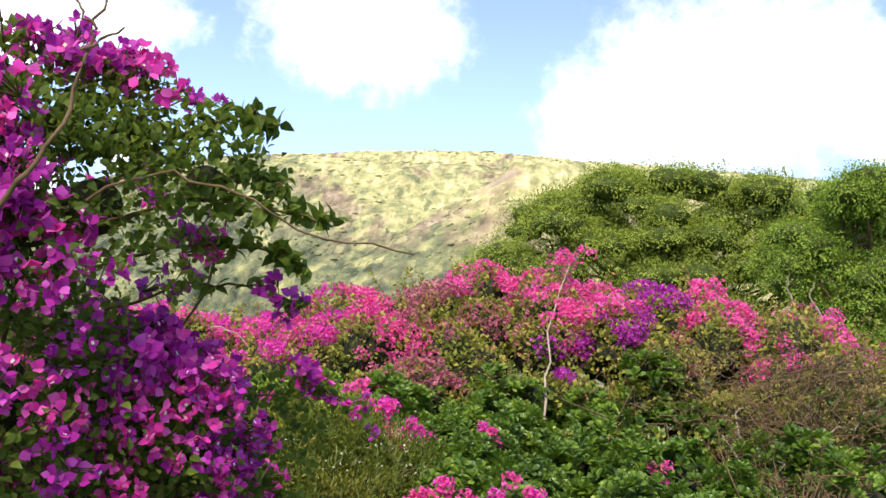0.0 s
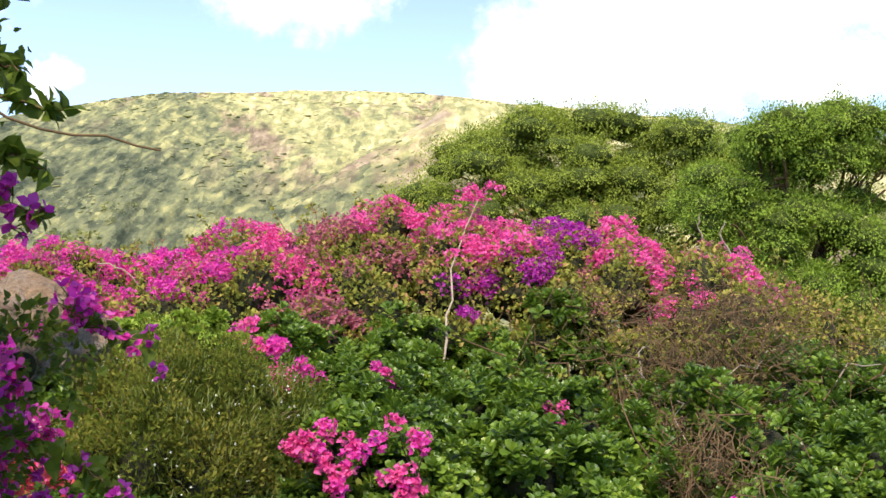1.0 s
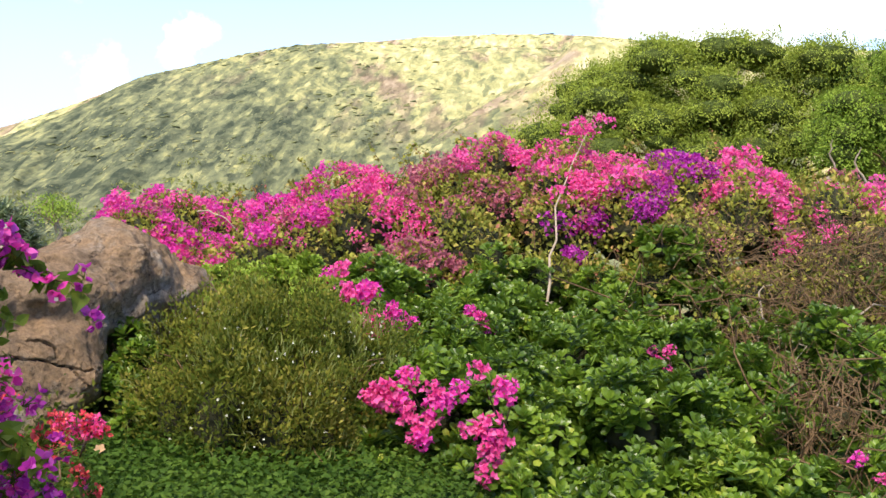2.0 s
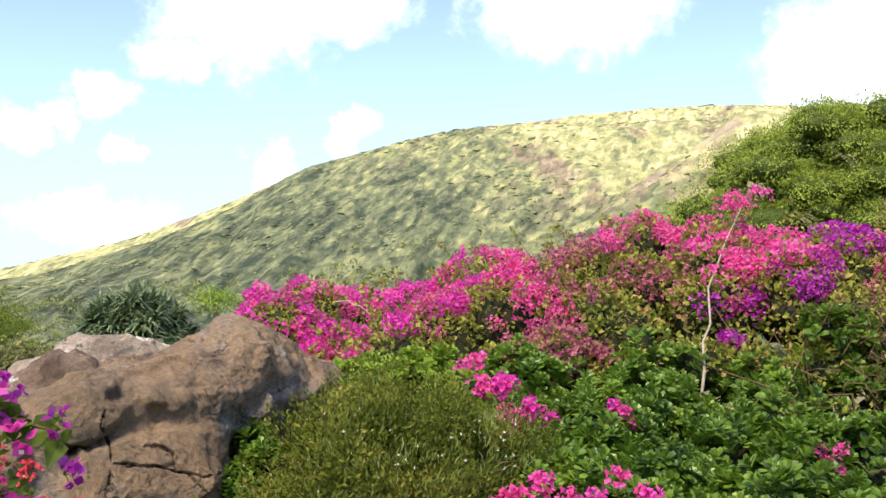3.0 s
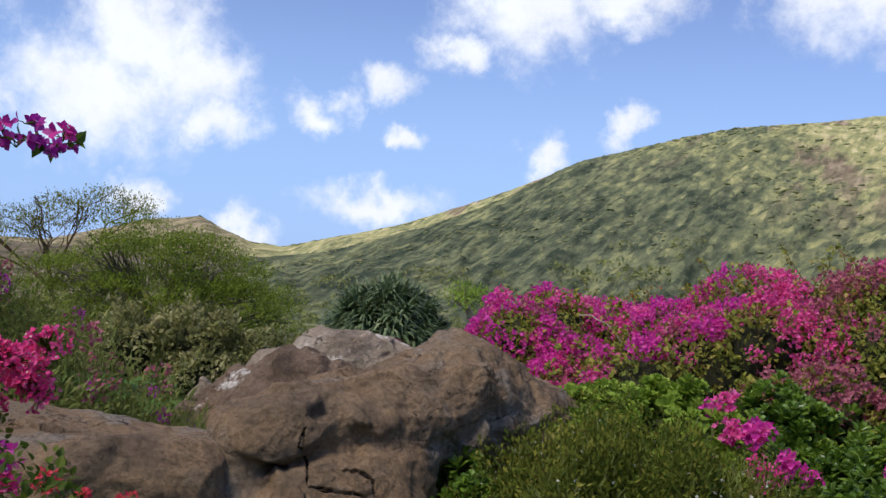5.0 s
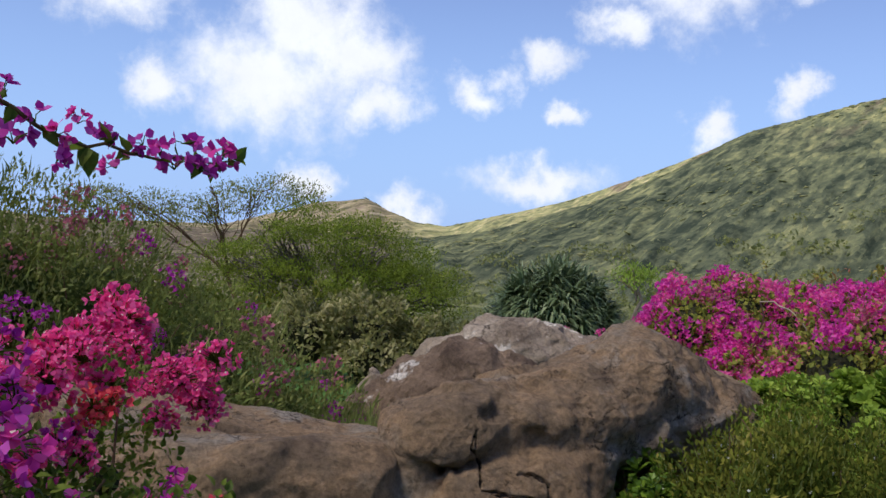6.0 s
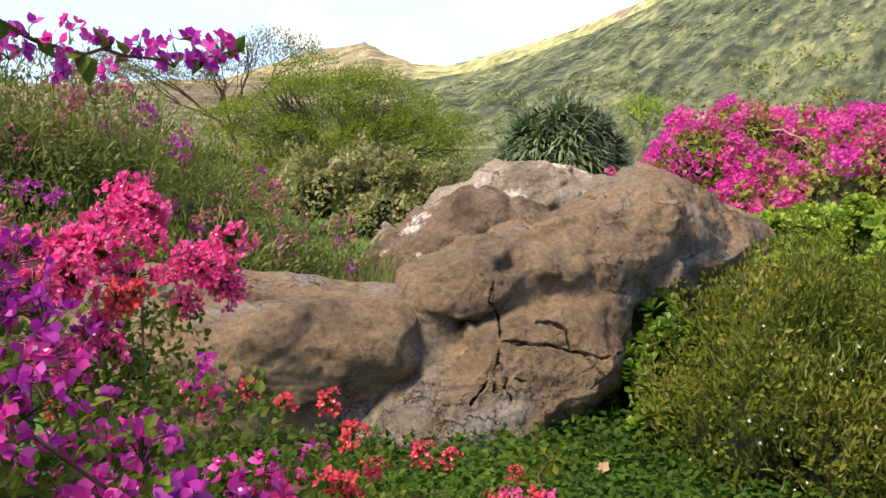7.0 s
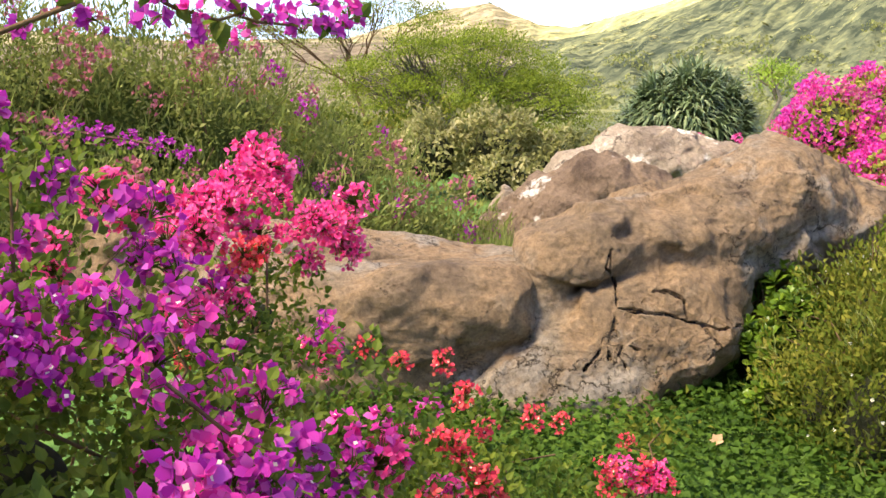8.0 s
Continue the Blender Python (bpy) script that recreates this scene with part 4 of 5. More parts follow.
def tree(name, label, foot, crown, material, sprays, size, trunk=0.12, limbs=12, depth=0.45, group="", bark=None, per=16, spread=3.0, fall=0.35, flat=0.4, fork_at=0.45, wide=0.4, clumps=0, clump=0.6, clump_flat=0.55, top=-0.6, solid=0.0):
    """A tapered trunk, limbs that fork into the crown, and a crown of many small leaf sprays with gaps."""
    foot = np.asarray(foot, float)
    ob = thing(name, label, "tree", foot, group)
    local = six(crown) - np.array([*foot, 0, 0, 0])
    fork = local[:, :3].mean(0) * np.array([0.4, 0.4, fork_at])
    part("trunk", tri_mesh("trunk", *tube(bent((0, 0, -0.3), fork, 0.02, 6, 0.04), trunk, trunk * 0.7, 8), True), bark or M_TWIG, ob)
    tips, _ = shell(local, limbs * 3, 0.35, -0.3)
    for a in tips[:limbs]:
        way = bent(fork * rng.uniform(0.75, 1.0), a, 0.06, 9, 0.022)
        sets = [tube(way, trunk * 0.45, 0.01, 6)]
        for b in tips[limbs:][np.argsort(np.linalg.norm(tips[limbs:] - a, axis=1))[:4]]:
            sets.append(tube(bent(way[int(rng.integers(3, 7))], b, 0.04, 7, 0.04), trunk * 0.2, 0.006, 4))
        part("limb", tri_mesh("limb", *joined(sets), True), bark or M_TWIG, ob)
    leafy = local
    if clumps:
        c, _ = shell(local, clumps, 0.35, top, 0.3)
        q = clump * rng.uniform(0.6, 1.3, (len(c), 1))
        leafy = np.concatenate([c, q, q, q * clump_flat], 1)
    if solid:
        part("shaded_core", tri_mesh("shaded_core", *core(leafy, solid, 2), True), M_INNER, ob, kind="stuff")
    heads, out = shell(leafy, sprays, 0.55 if clumps else depth, -0.8, 0.3)
    n = len(heads)
    axis = unit(out + 0.5 * rng.normal(size=(n, 3)) + np.array([0, 0, -fall * 0.4]))
    u = rng.random((n * per, 1))
    a, o = np.repeat(axis, per, 0), np.repeat(out, per, 0)
    p = np.repeat(heads, per, 0) + a * (u - 0.5) * size * spread * 2.2 - np.array([0, 0, 1]) * fall * size * spread * (u ** 2) + rng.normal(size=(n * per, 3)) * size * spread * 0.42 * np.array([1, 1, flat])
    way = unit(a * 0.9 + rng.normal(size=p.shape) * 0.5 + np.array([0, 0, -0.2]))
    v, t = leaf_set(p, way, unit(np.array([0, 0, 1.0]) + o * 0.6 + 0.25 * rng.normal(size=p.shape)), size * rng.uniform(0.6, 1.4, len(p)), wide, KITE, KITE_T)
    part("crown", tri_mesh("crown", v, t), material, ob, kind="stuff")
    return ob


def strap_plant(name, label, centre, radius, height, count):
    """Rosettes of long drooping straps in a dome."""
    ob = thing(name, label, "plant", (centre[0], centre[1], float(ground_z(centre[0], centre[1]))))
    heads = unit(rng.normal(size=(count, 3)))
    heads[:, 2] = np.abs(heads[:, 2])
    heads *= np.array([radius, radius, height]) * (0.62 + 0.22 * rng.random((count, 1)))
    per = 16
    p = np.repeat(heads, per, 0)
    d = unit(p / np.array([radius, radius, height]))
    w = unit(d * 0.7 + rng.normal(size=p.shape) * 0.6 + np.array([0, 0, 0.45]))
    sets, q, strip = [], p, np.array([(-0.5, 0, 0), (0.5, 0, 0), (-0.45, 1.0, 0), (0.45, 1.0, 0)], float)
    tri = np.array([(0, 1, 2), (1, 3, 2)])
    for j in range(4):
        step = 0.105
        up = unit(np.array([0, 0, 1.0]) + d * 0.3)
        x = unit(np.cross(w, up))
        nxt = unit(w + np.array([0, 0, -0.52]) + d * 0.12)
        half = 0.034 * (1 - 0.2 * j)
        half2 = 0.034 * (0.8 - 0.2 * j) if j < 3 else 0.001
        quad = np.stack([q - x * half, q + x * half, q + w * step - x * half2, q + w * step + x * half2], 1)
        sets.append((quad.reshape(-1, 3), (tri[None] + (np.arange(len(q)) * 4)[:, None, None]).reshape(-1, 3)))
        q, w = q + w * step, nxt
    part("foliage", tri_mesh("foliage", *joined(sets)), M_PANDANUS, ob, kind="stuff")
    part("shaded_core", tri_mesh("shaded_core", *core([(0, 0, height * 0.3, radius * 0.7, radius * 0.7, height * 0.5)], 0.8), True), M_THICKET_SHADE, ob, kind="stuff")
    for a in heads[:5]:
        part("stem", tri_mesh("stem", *tube(bent((a[0] * 0.3, a[1] * 0.3, 0), a, 0.1), 0.05, 0.03, 6), True), M_TWIG, ob)
    return ob


# ---------------------------------------------------------------- the flowering hedge
PINKS = [flower_head("pink_head", M_PINK, 36, 0.15, 0.036, s) for s in range(4)]
MAGENTAS = [flower_head("magenta_head", M_MAGENTA, 36, 0.15, 0.036, s + 10) for s in range(4)]
PURPLES = [flower_head("purple_head", M_PURPLE, 32, 0.14, 0.036, s + 20) for s in range(4)]
FADED = [flower_head("faded_head", M_FADED, 22, 0.14, 0.034, s + 25) for s in range(3)]
NEAR_PURPLE = [flower_head("near_purple_head", M_PURPLE, 11, 0.055, 0.021, s + 30, True) for s in range(6)]
NEAR_MAGENTA = [flower_head("near_magenta_head", M_MAGENTA, 11, 0.055, 0.021, s + 40, True) for s in range(6)]
NEAR_PINK = [flower_head("near_pink_head", M_HOT, 60, 0.066, 0.0155, s + 50, True) for s in range(5)]
NEAR_RED = [flower_head("near_red_head", M_RED, 28, 0.048, 0.0145, s + 60, True) for s in range(4)]

TOP_X = [-4.0, -3.6, -3.25, -2.75, -2.5, -2.3, -1.2, -0.6, 0.0, 0.6, 1.5, 2.1, 2.7, 3.25, 3.8, 4.3, 4.6, 5.4]
TOP_Z = [0.7, 1.25, 1.43, 1.35, 1.05, 1.40, 1.62, 1.70, 1.94, 1.96, 1.84, 1.94, 1.86, 1.80, 1.60, 1.46, 1.25, 0.8]


def hedge_top(x, y):
    """The height of the thicket's top over its plan: a steep leafy front, a slope, and the flowering back."""
    top = float(np.interp(x, TOP_X, TOP_Z))
    return float(np.interp(y, [6.5, 6.9, 7.5, 8.5, 9.5, 10.4, 11.2, 12.2, 13.2, 14.2], [-0.45, -0.10, 0.32, 0.48, 0.64, 0.92 * min(1, top / 1.6), 0.84 * top, top, 0.88 * top, 0.3]))


def mounds(x0, x1, y0, y1, step, r, seed, drop=0.0):
    g = np.random.default_rng(seed)
    out = []
    for x in np.arange(x0, x1, step):
        for y in np.arange(y0, y1, step):
            px, py = x + g.uniform(-0.4, 0.4) * step, y + g.uniform(-0.4, 0.4) * step
            q = r * g.uniform(0.65, 1.3)
            out.append((px, py, hedge_top(px, py) - q * 0.95 + g.uniform(-0.16, 0.14) - drop, q, q, q * 0.95))
    return out


# where the hedge is in bloom: x, z, half width, half height, heads, fullness
BLOOM = [(-3.0, 1.05, 0.75, 0.55, MAGENTAS, 0.95), (-1.85, 1.12, 0.48, 0.34, MAGENTAS, 1.0), (-1.45, 1.45, 0.5, 0.3, MAGENTAS, 1.0), (-0.95, 1.58, 0.42, 0.25, PINKS, 0.9), (-0.45, 1.55, 0.45, 0.22, FADED, 0.8),
         (0.33, 1.85, 0.5, 0.22, PINKS, 1.0), (-0.6, 1.2, 0.38, 0.2, PINKS, 0.7), (0.1, 1.50, 0.5, 0.18, FADED, 0.7), (1.2, 1.62, 0.45, 0.26, PINKS, 0.8), (2.05, 1.88, 0.28, 0.22, PURPLES, 1.0), (1.5, 1.48, 0.32, 0.16, PURPLES, 0.9),
         (1.12, 1.16, 0.30, 0.19, PURPLES, 1.0), (2.6, 1.72, 0.38, 0.22, PINKS, 0.8), (3.75, 1.50, 0.22, 0.14, PINKS, 0.8), (2.9, 1.22, 0.25, 0.16, PINKS, 0.6), (-0.4, 0.85, 0.42, 0.13, FADED, 0.7)]
SPANS = [(-3.35, -2.75, MAGENTAS, 165), (-2.7, -1.55, MAGENTAS, 165), (-1.5, -0.3, PINKS, 150), (-0.25, 0.9, PINKS, 150), (0.95, 2.0, PINKS, 130), (2.0, 2.9, PURPLES, 120), (2.9, 4.4, PINKS, 120)]
for k, (x0, x1, heads, many) in enumerate(SPANS):
    lobes = mounds(x0, x1, 10.5, 13.3, 0.55, 0.40, 100 + k)
    ob, lobes = bush("bougainvillea_bush", "tall bougainvillea bush thick with hot pink bracts" if heads is not PURPLES else "bougainvillea bush with purple and pink bracts",
                     lobes, M_BOUG_LEAF, 12500, 0.055, 0.65, group="flowering hedge", stems=12)
    p, out = shell(lobes, many * 7, 0.06, 0.0)
    fit = np.stack([1 - ((p[:, 0] - a) / (rx * 1.15)) ** 2 - ((p[:, 2] - b) / (rz * 1.25)) ** 2 for a, b, rx, rz, _, _ in BLOOM], 1) + 0.9 * fractal(p, 2.6, 2, 0.6, 11)[:, None]
    best = fit.argmax(1)
    for q, o, w, score in zip(p, out, best, fit.max(1)):
        patch = BLOOM[w]
        stray = score < 0 and q[2] > 1.0 and rng.random() < 0.035
        if o[1] > 0.45 or not stray and (score < 0 or rng.random() > (0.31 if q[0] < -1.0 else 0.6) * patch[5]):
            continue
        kind = FADED if stray or rng.random() < 0.10 else patch[4]
        if kind is MAGENTAS and rng.random() < 0.35 or kind is PURPLES and rng.random() < 0.15:
            kind = PINKS
        place_heads(ob, [q + o * 0.02], [o], kind, 0.45, 1.05)
    # leafy shoots and bare twigs that stick out of the top
    p, out = shell(lobes, 26, 0.05, 0.35)
    sets, leafy = [], []
    for a, o in zip(p, out):
        tip = a + unit(o + np.array([0, -0.2, 1.0]) + 0.5 * rng.normal(size=3)) * rng.uniform(0.15, 0.5)
        way = bent(a - o * 0.15, tip, 0.1, 7, 0.04) - np.array(ob.location)
        sets.append(tube(way, 0.006, 0.002, 3))
        m = 22
        at = way[rng.integers(2, 7, m)] + rng.normal(size=(m, 3)) * 0.012
        leafy.append(leaf_set(at, unit(rng.normal(size=(m, 3))), unit(rng.normal(size=(m, 3)) + np.array([0, 0, 1.0])), rng.uniform(0.03, 0.065, m), 0.65))
    part("twig_tangle", tri_mesh("twig_tangle", *joined(sets)), M_TWIG, ob, kind="stuff")
    part("leafy_growth", tri_mesh("leafy_growth", *joined(leafy)), M_BOUG_LEAF, ob, kind="stuff")

# shrubs before the hedge
for k, (x0, x1) in enumerate([(-0.35, 0.5), (0.5, 1.5), (1.5, 2.6), (2.6, 3.9), (3.9, 5.2)]):
    lobes = mounds(x0, x1, 7.05 if k else 7.4, 10.3, 0.52, 0.38, 200 + k)
    lobes = [q for q in lobes if (q[0] - 2.9) ** 2 / 0.75 + (q[1] - 9.6) ** 2 / 0.8 > 0.6 and (q[0] - 2.5) ** 2 / 0.05 + (q[1] - 8.2) ** 2 / 1.2 > 0.6 and not (0.85 < q[0] < 2.2 and 9.4 < q[1] < 9.85)]
    rosette_bush("waxy_leaved_shrub", "spreading shrub with glossy green spoon-shaped leaves", lobes, 2200 if k < 3 else 1700, 0.072, "shrubs before the hedge")
rosette_bush("waxy_leaved_shrub", "tuft of glossy green leaves standing out of the dark hedge", [(1.72, 10.35, 1.02, 0.16), (1.90, 10.4, 1.0, 0.15), (1.8, 10.4, 0.8, 0.16)], 60, 0.08, "shrubs before the hedge")
rosette_bush("fresh_green_shrub", "low bright green shrub between the boulder and the hedge",
             [(-1.5, 8.9, 0.55, 0.3), (-1.25, 9.4, 0.5, 0.35), (-0.9, 9.1, 0.42, 0.35), (-1.0, 9.8, 0.4, 0.35), (-1.2, 8.3, 0.55, 0.25), (-0.6, 8.9, 0.3, 0.3), (-0.75, 9.6, 0.3, 0.35)], 1500, 0.072, "shrubs before the hedge", M_FRESH)
rosette_bush("waxy_leaved_shrub", "small dark green shrub tucked beside the cracked boulder", [(-1.50, 7.15, 0.16, 0.17), (-1.42, 7.32, 0.34, 0.14), (-1.34, 7.02, 0.08, 0.15), (-1.56, 7.5, 0.42, 0.16)], 120, 0.07, "shrubs before the hedge")
ob, lobes = bush("olive_bush", "rounded olive green bush with fine leaves and tiny pale flowers",
                 [(-1.05, 7.05, 0.05, 0.30, 0.35, 0.46), (-0.78, 6.92, 0.08, 0.30, 0.34, 0.50), (-0.48, 6.95, 0.05, 0.30, 0.36, 0.50), (-0.30, 7.05, -0.10, 0.20, 0.30, 0.42), (-1.10, 7.5, 0.28, 0.34, 0.40, 0.46), (-0.72, 7.4, 0.22, 0.34, 0.40, 0.52), (-0.38, 7.45, 0.16, 0.34, 0.40, 0.50), (-0.25, 7.6, 0.0, 0.22, 0.36, 0.42),
                  (-1.0, 7.95, 0.36, 0.32, 0.36, 0.42), (-0.62, 7.9, 0.30, 0.30, 0.36, 0.46), (-0.25, 8.0, 0.2, 0.32, 0.4, 0.42), (-0.85, 7.2, 0.40, 0.16, 0.16, 0.22), (-0.52, 7.2, 0.36, 0.15, 0.16, 0.22), (-0.95, 7.65, 0.58, 0.16, 0.18, 0.22), (-0.42, 7.7, 0.50, 0.18, 0.18, 0.2)],
                 M_OLIVE, 60000, 0.03, 0.45, KITE, KITE_T, up=0.9, stems=30, depth=0.5, stray=0.8, inside=0.5, lumps=0.8)
wisp, up = shell(lobes, 1100, 0.1, 0.15, 0.45)
w = unit(up * 0.4 + rng.normal(size=wisp.shape) * 0.3 + np.array([0, 0, 0.9]))
part("wispy_growth", tri_mesh("wispy_growth", *leaf_set(wisp - np.array(ob.location), w, unit(rng.normal(size=wisp.shape)), rng.uniform(0.04, 0.09, len(wisp)), 0.11)), M_STRAW, ob, kind="stuff")
TINY = [flower_head("tiny_flower", M_WHITE, 2, 0.006, 0.010, s + 70) for s in range(2)]
p, out = shell(lobes, 150, 0.02, 0.0)
place_heads(ob, p, out, TINY, name="tiny_flower")

# trailing sprays of pink low on the shrubs
LOW = [(-0.02, 7.18, 0.23), (0.09, 7.21, 0.29), (0.2, 7.23, 0.33), (0.32, 7.23, 0.29), (0.27, 7.2, 0.16), (0.29, 7.18, 0.02), (0.15, 7.2, 0.23)]
LOW2 = [(0.55, 6.94, 0.39), (0.71, 6.94, 0.35), (0.63, 6.9, 0.19), (0.69, 6.9, 0.13), (0.65, 6.87, 0.01), (0.71, 6.85, -0.1), (0.62, 6.82, -0.18)]
LOW3 = [(0.32, 8.61, 0.59), (0.44, 8.61, 0.55)]
LOW4 = [(1.56, 8.18, 0.4), (1.65, 8.17, 0.36)]
LOW5 = [(2.55, 6.97, 0.07)]
LOW6 = [(-0.55, 8.85, 0.69), (-0.39, 8.69, 0.56), (-0.44, 8.79, 0.71), (-0.27, 8.79, 0.62), (-0.66, 8.97, 0.74), (-0.14, 8.7, 0.53), (-0.31, 8.53, 0.47)]
SMALL_PINK = [flower_head("small_pink_head", M_PINK if s else M_MAGENTA, 26, 0.075, 0.031, s + 80) for s in range(3)]
LOW7 = [(-4.74, 11.6, 0.70), (-4.58, 11.8, 0.66)]
for spots in (LOW, LOW2, LOW3, LOW4, LOW5, LOW6, LOW7):
    foot = np.mean(np.array(spots), 0) + np.array([0.05, 0.35, -0.25])
    spray = thing("trailing_spray", "trailing bougainvillea spray with magenta pink bracts", "flowers", foot, "trailing sprays")
    for q in spots:
        part("stem", tri_mesh("stem", *tube(bent((0, 0, 0), np.array(q) - foot, 0.25), 0.006, 0.003, 4), True), M_TWIG, spray)
        near = np.array(q) + rng.normal(size=(2, 3)) * 0.045 + np.array([0, -0.02, 0.0])
        place_heads(spray, near, [(0, -0.6, 0.7)] * 2, SMALL_PINK, *((0.85, 1.25) if len(spots) > 2 else (0.5, 0.8)))

# a bare pole of a stem rising through the hedge, and bleached branches behind it
STALK = [(0.84, 9.6, 0.10), (0.81, 9.75, 0.5), (0.835, 9.9, 0.75), (0.82, 10.05, 0.95), (0.87, 10.2, 1.08), (0.84, 10.6, 1.35), (0.92, 11.0, 1.6), (0.96, 11.3, 1.75), (1.10, 12.0, 2.12)]
stalk = thing("bare_stalk", "pale bare stalk leaning up through the hedge to a pink tip", "branch", STALK[0])
part("stem", tri_mesh("stem", *tube(np.array(STALK) - STALK[0], 0.014, 0.005, 7), True), M_PALE_WOOD, stalk)
place_heads(stalk, [(1.02, 12.0, 2.18), (1.25, 12.0, 2.2), (1.08, 12.05, 2.1), (0.95, 12.0, 2.1)], [(0, -0.4, 1)] * 4, PINKS, 0.7, 0.9)
for pts in ([(3.45, 13.2, 1.2), (3.50, 12.7, 1.70), (3.62, 12.7, 1.80), (3.55, 12.7, 1.98), (3.58, 12.7, 2.12)], [(3.8, 12.7, 1.2), (3.95, 12.7, 1.65), (3.80, 12.7, 1.9), (3.86, 12.7, 2.05)], [(3.2, 12.6, 1.5), (3.45, 12.6, 1.70), (3.75, 12.6, 1.66)], [(-2.60, 11.2, 1.0), (-2.48, 10.9, 1.24), (-2.20, 10.8, 1.20), (-2.05, 10.8, 1.05)]):
    b = thing("bleached_branch", "crooked bleached branch sticking out of the hedge", "branch", pts[0], "bleached branches")
    part("wood", tri_mesh("wood", *tube(np.concatenate([bent(a, b, 0.03, 4, 0.05)[:-1] for a, b in zip(pts[:-1], pts[1:])] + [np.array(pts[-1:])]) - pts[0], 0.018 if pts[0][0] > 0 else 0.008, 0.005, 6), True), M_PALE_WOOD, b)

# the dry tangle
tangle = thing("dry_tangle", "tangle of dry brown twigs with few leaves", "brush", (2.95, 9.7, -0.3))
for k in range(80):
    a = np.array([rng.uniform(-0.9, 0.9), rng.uniform(-0.5, 0.6), rng.uniform(0.0, 0.6)])
    b = a + np.array([rng.normal() * 0.5, rng.normal() * 0.3, rng.uniform(0.15, 0.8)])
    part("branch", tri_mesh("branch", *tube(bent(a, b, 0.1, 8, 0.07), 0.014, 0.005, 5), True), M_PALE_WOOD if k % 7 == 0 else M_TWIG, tangle)
sets = []
for k in range(1300):
    a = np.array([rng.normal() * 0.62, rng.normal() * 0.40 - 0.1, rng.uniform(0.1, 1.55)])
    b = a + rng.normal(size=3) * np.array([0.2, 0.15, 0.17])
    sets.append(tube(bent(a, b, 0.05, 5, 0.12), 0.005, 0.002, 3))
part("twig_tangle", tri_mesh("twig_tangle", *joined(sets)), M_TWIG, tangle, kind="stuff")
low_tangle = thing("dry_tangle", "dry brown twigs in a gap between the shrubs", "brush", (2.5, 8.2, -0.3))
sets = []
for k in range(600):
    a = np.array([rng.normal() * 0.24, rng.normal() * 0.7, rng.uniform(0.1, 0.75)])
    sets.append(tube(bent(a, a + rng.normal(size=3) * np.array([0.12, 0.15, 0.16]), 0.05, 5, 0.12), 0.0045, 0.002, 3))
part("twig_tangle", tri_mesh("twig_tangle", *joined(sets)), M_TWIG, low_tangle, kind="stuff")
for k in range(12):
    a = np.array([rng.normal() * 0.25, rng.uniform(-0.6, 1.6), 0.1])
    part("branch", tri_mesh("branch", *tube(bent(a, a + np.array([rng.normal() * 0.25, rng.normal() * 0.2, rng.uniform(0.4, 0.9)]), 0.05, 8, 0.08), 0.011, 0.004, 5), True), M_PALE_WOOD if k % 6 == 0 else M_TWIG, low_tangle)
bush("thin_brush", "thin olive brush growing through dry twigs", [(0.95, 9.75, 0.1, 0.4), (1.5, 9.7, 0.15, 0.42), (2.1, 9.8, 0.15, 0.4), (2.5, 9.9, 0.1, 0.5), (3.1, 9.8, 0.2, 0.5), (2.8, 10.4, 0.5, 0.5), (2.35, 8.5, -0.1, 0.3)], M_BOUG_LEAF, 4200, 0.05, inside=0.5, stems=24, depth=0.7)
bush("thin_brush", "thin olive brush among dry twigs", [(3.3, 11.2, 0.8, 0.45), (3.9, 11.0, 0.7, 0.5), (2.6, 11.0, 0.5, 0.4), (4.4, 11.3, 0.8, 0.5), (3.6, 10.4, 0.4, 0.45), (4.4, 10.4, 0.3, 0.5), (4.9, 11.2, 0.5, 0.6), (5.5, 11.5, 0.6, 0.7), (5.3, 10.3, 0.2, 0.6)], M_BOUG_LEAF, 9000, 0.05, inside=0.5, stems=24)

# ---------------------------------------------------------------- the near bougainvillea
NEAR = [(-0.56, 2.78, 1.70, 0.20), (-0.40, 2.84, 1.74, 0.16), (-0.26, 2.86, 1.72, 0.15), (-0.02, 3.22, 1.08, 0.13), (-0.18, 3.20, 1.00, 0.17), (-0.32, 3.25, 0.85, 0.24), (-0.30, 2.78, 1.55, 0.27), (-0.08, 2.82, 1.62, 0.17), (-0.58, 2.75, 1.52, 0.27), (-0.50, 2.8, 1.15, 0.38), (-0.25, 2.95, 1.05, 0.25), (-0.60, 2.9, 0.65, 0.45), (-0.55, 3.35, 1.0, 0.32), (-0.40, 3.55, 0.85, 0.28), (-0.55, 3.6, 0.5, 0.42),
        (-0.68, 4.0, 0.75, 0.28), (-0.75, 4.3, 0.50, 0.27), (-1.0, 3.4, 1.15, 0.38), (-1.15, 4.0, 0.85, 0.28), (-1.45, 4.35, 0.92, 0.20), (-0.95, 4.65, 0.42, 0.28), (-0.85, 5.0, 0.25, 0.22),
        (-1.4, 3.5, 0.7, 0.5), (-1.7, 3.0, 0.9, 0.5)]
near_bush, lobes = bush("purple_bougainvillea", "close bougainvillea bush with purple, pink and red bracts", NEAR, M_NEAR_LEAF, 38000, 0.025, 0.9, OVATE, OVAL_T, stems=60, depth=0.6, inside=0.24, low=-0.7, stem_r=0.007, side=(0.75, -0.5, 0.3), lumps=0.35)
p, out = shell(lobes, 2600, 0.22, -0.7, 0.35, (0.75, -0.5, 0.3))
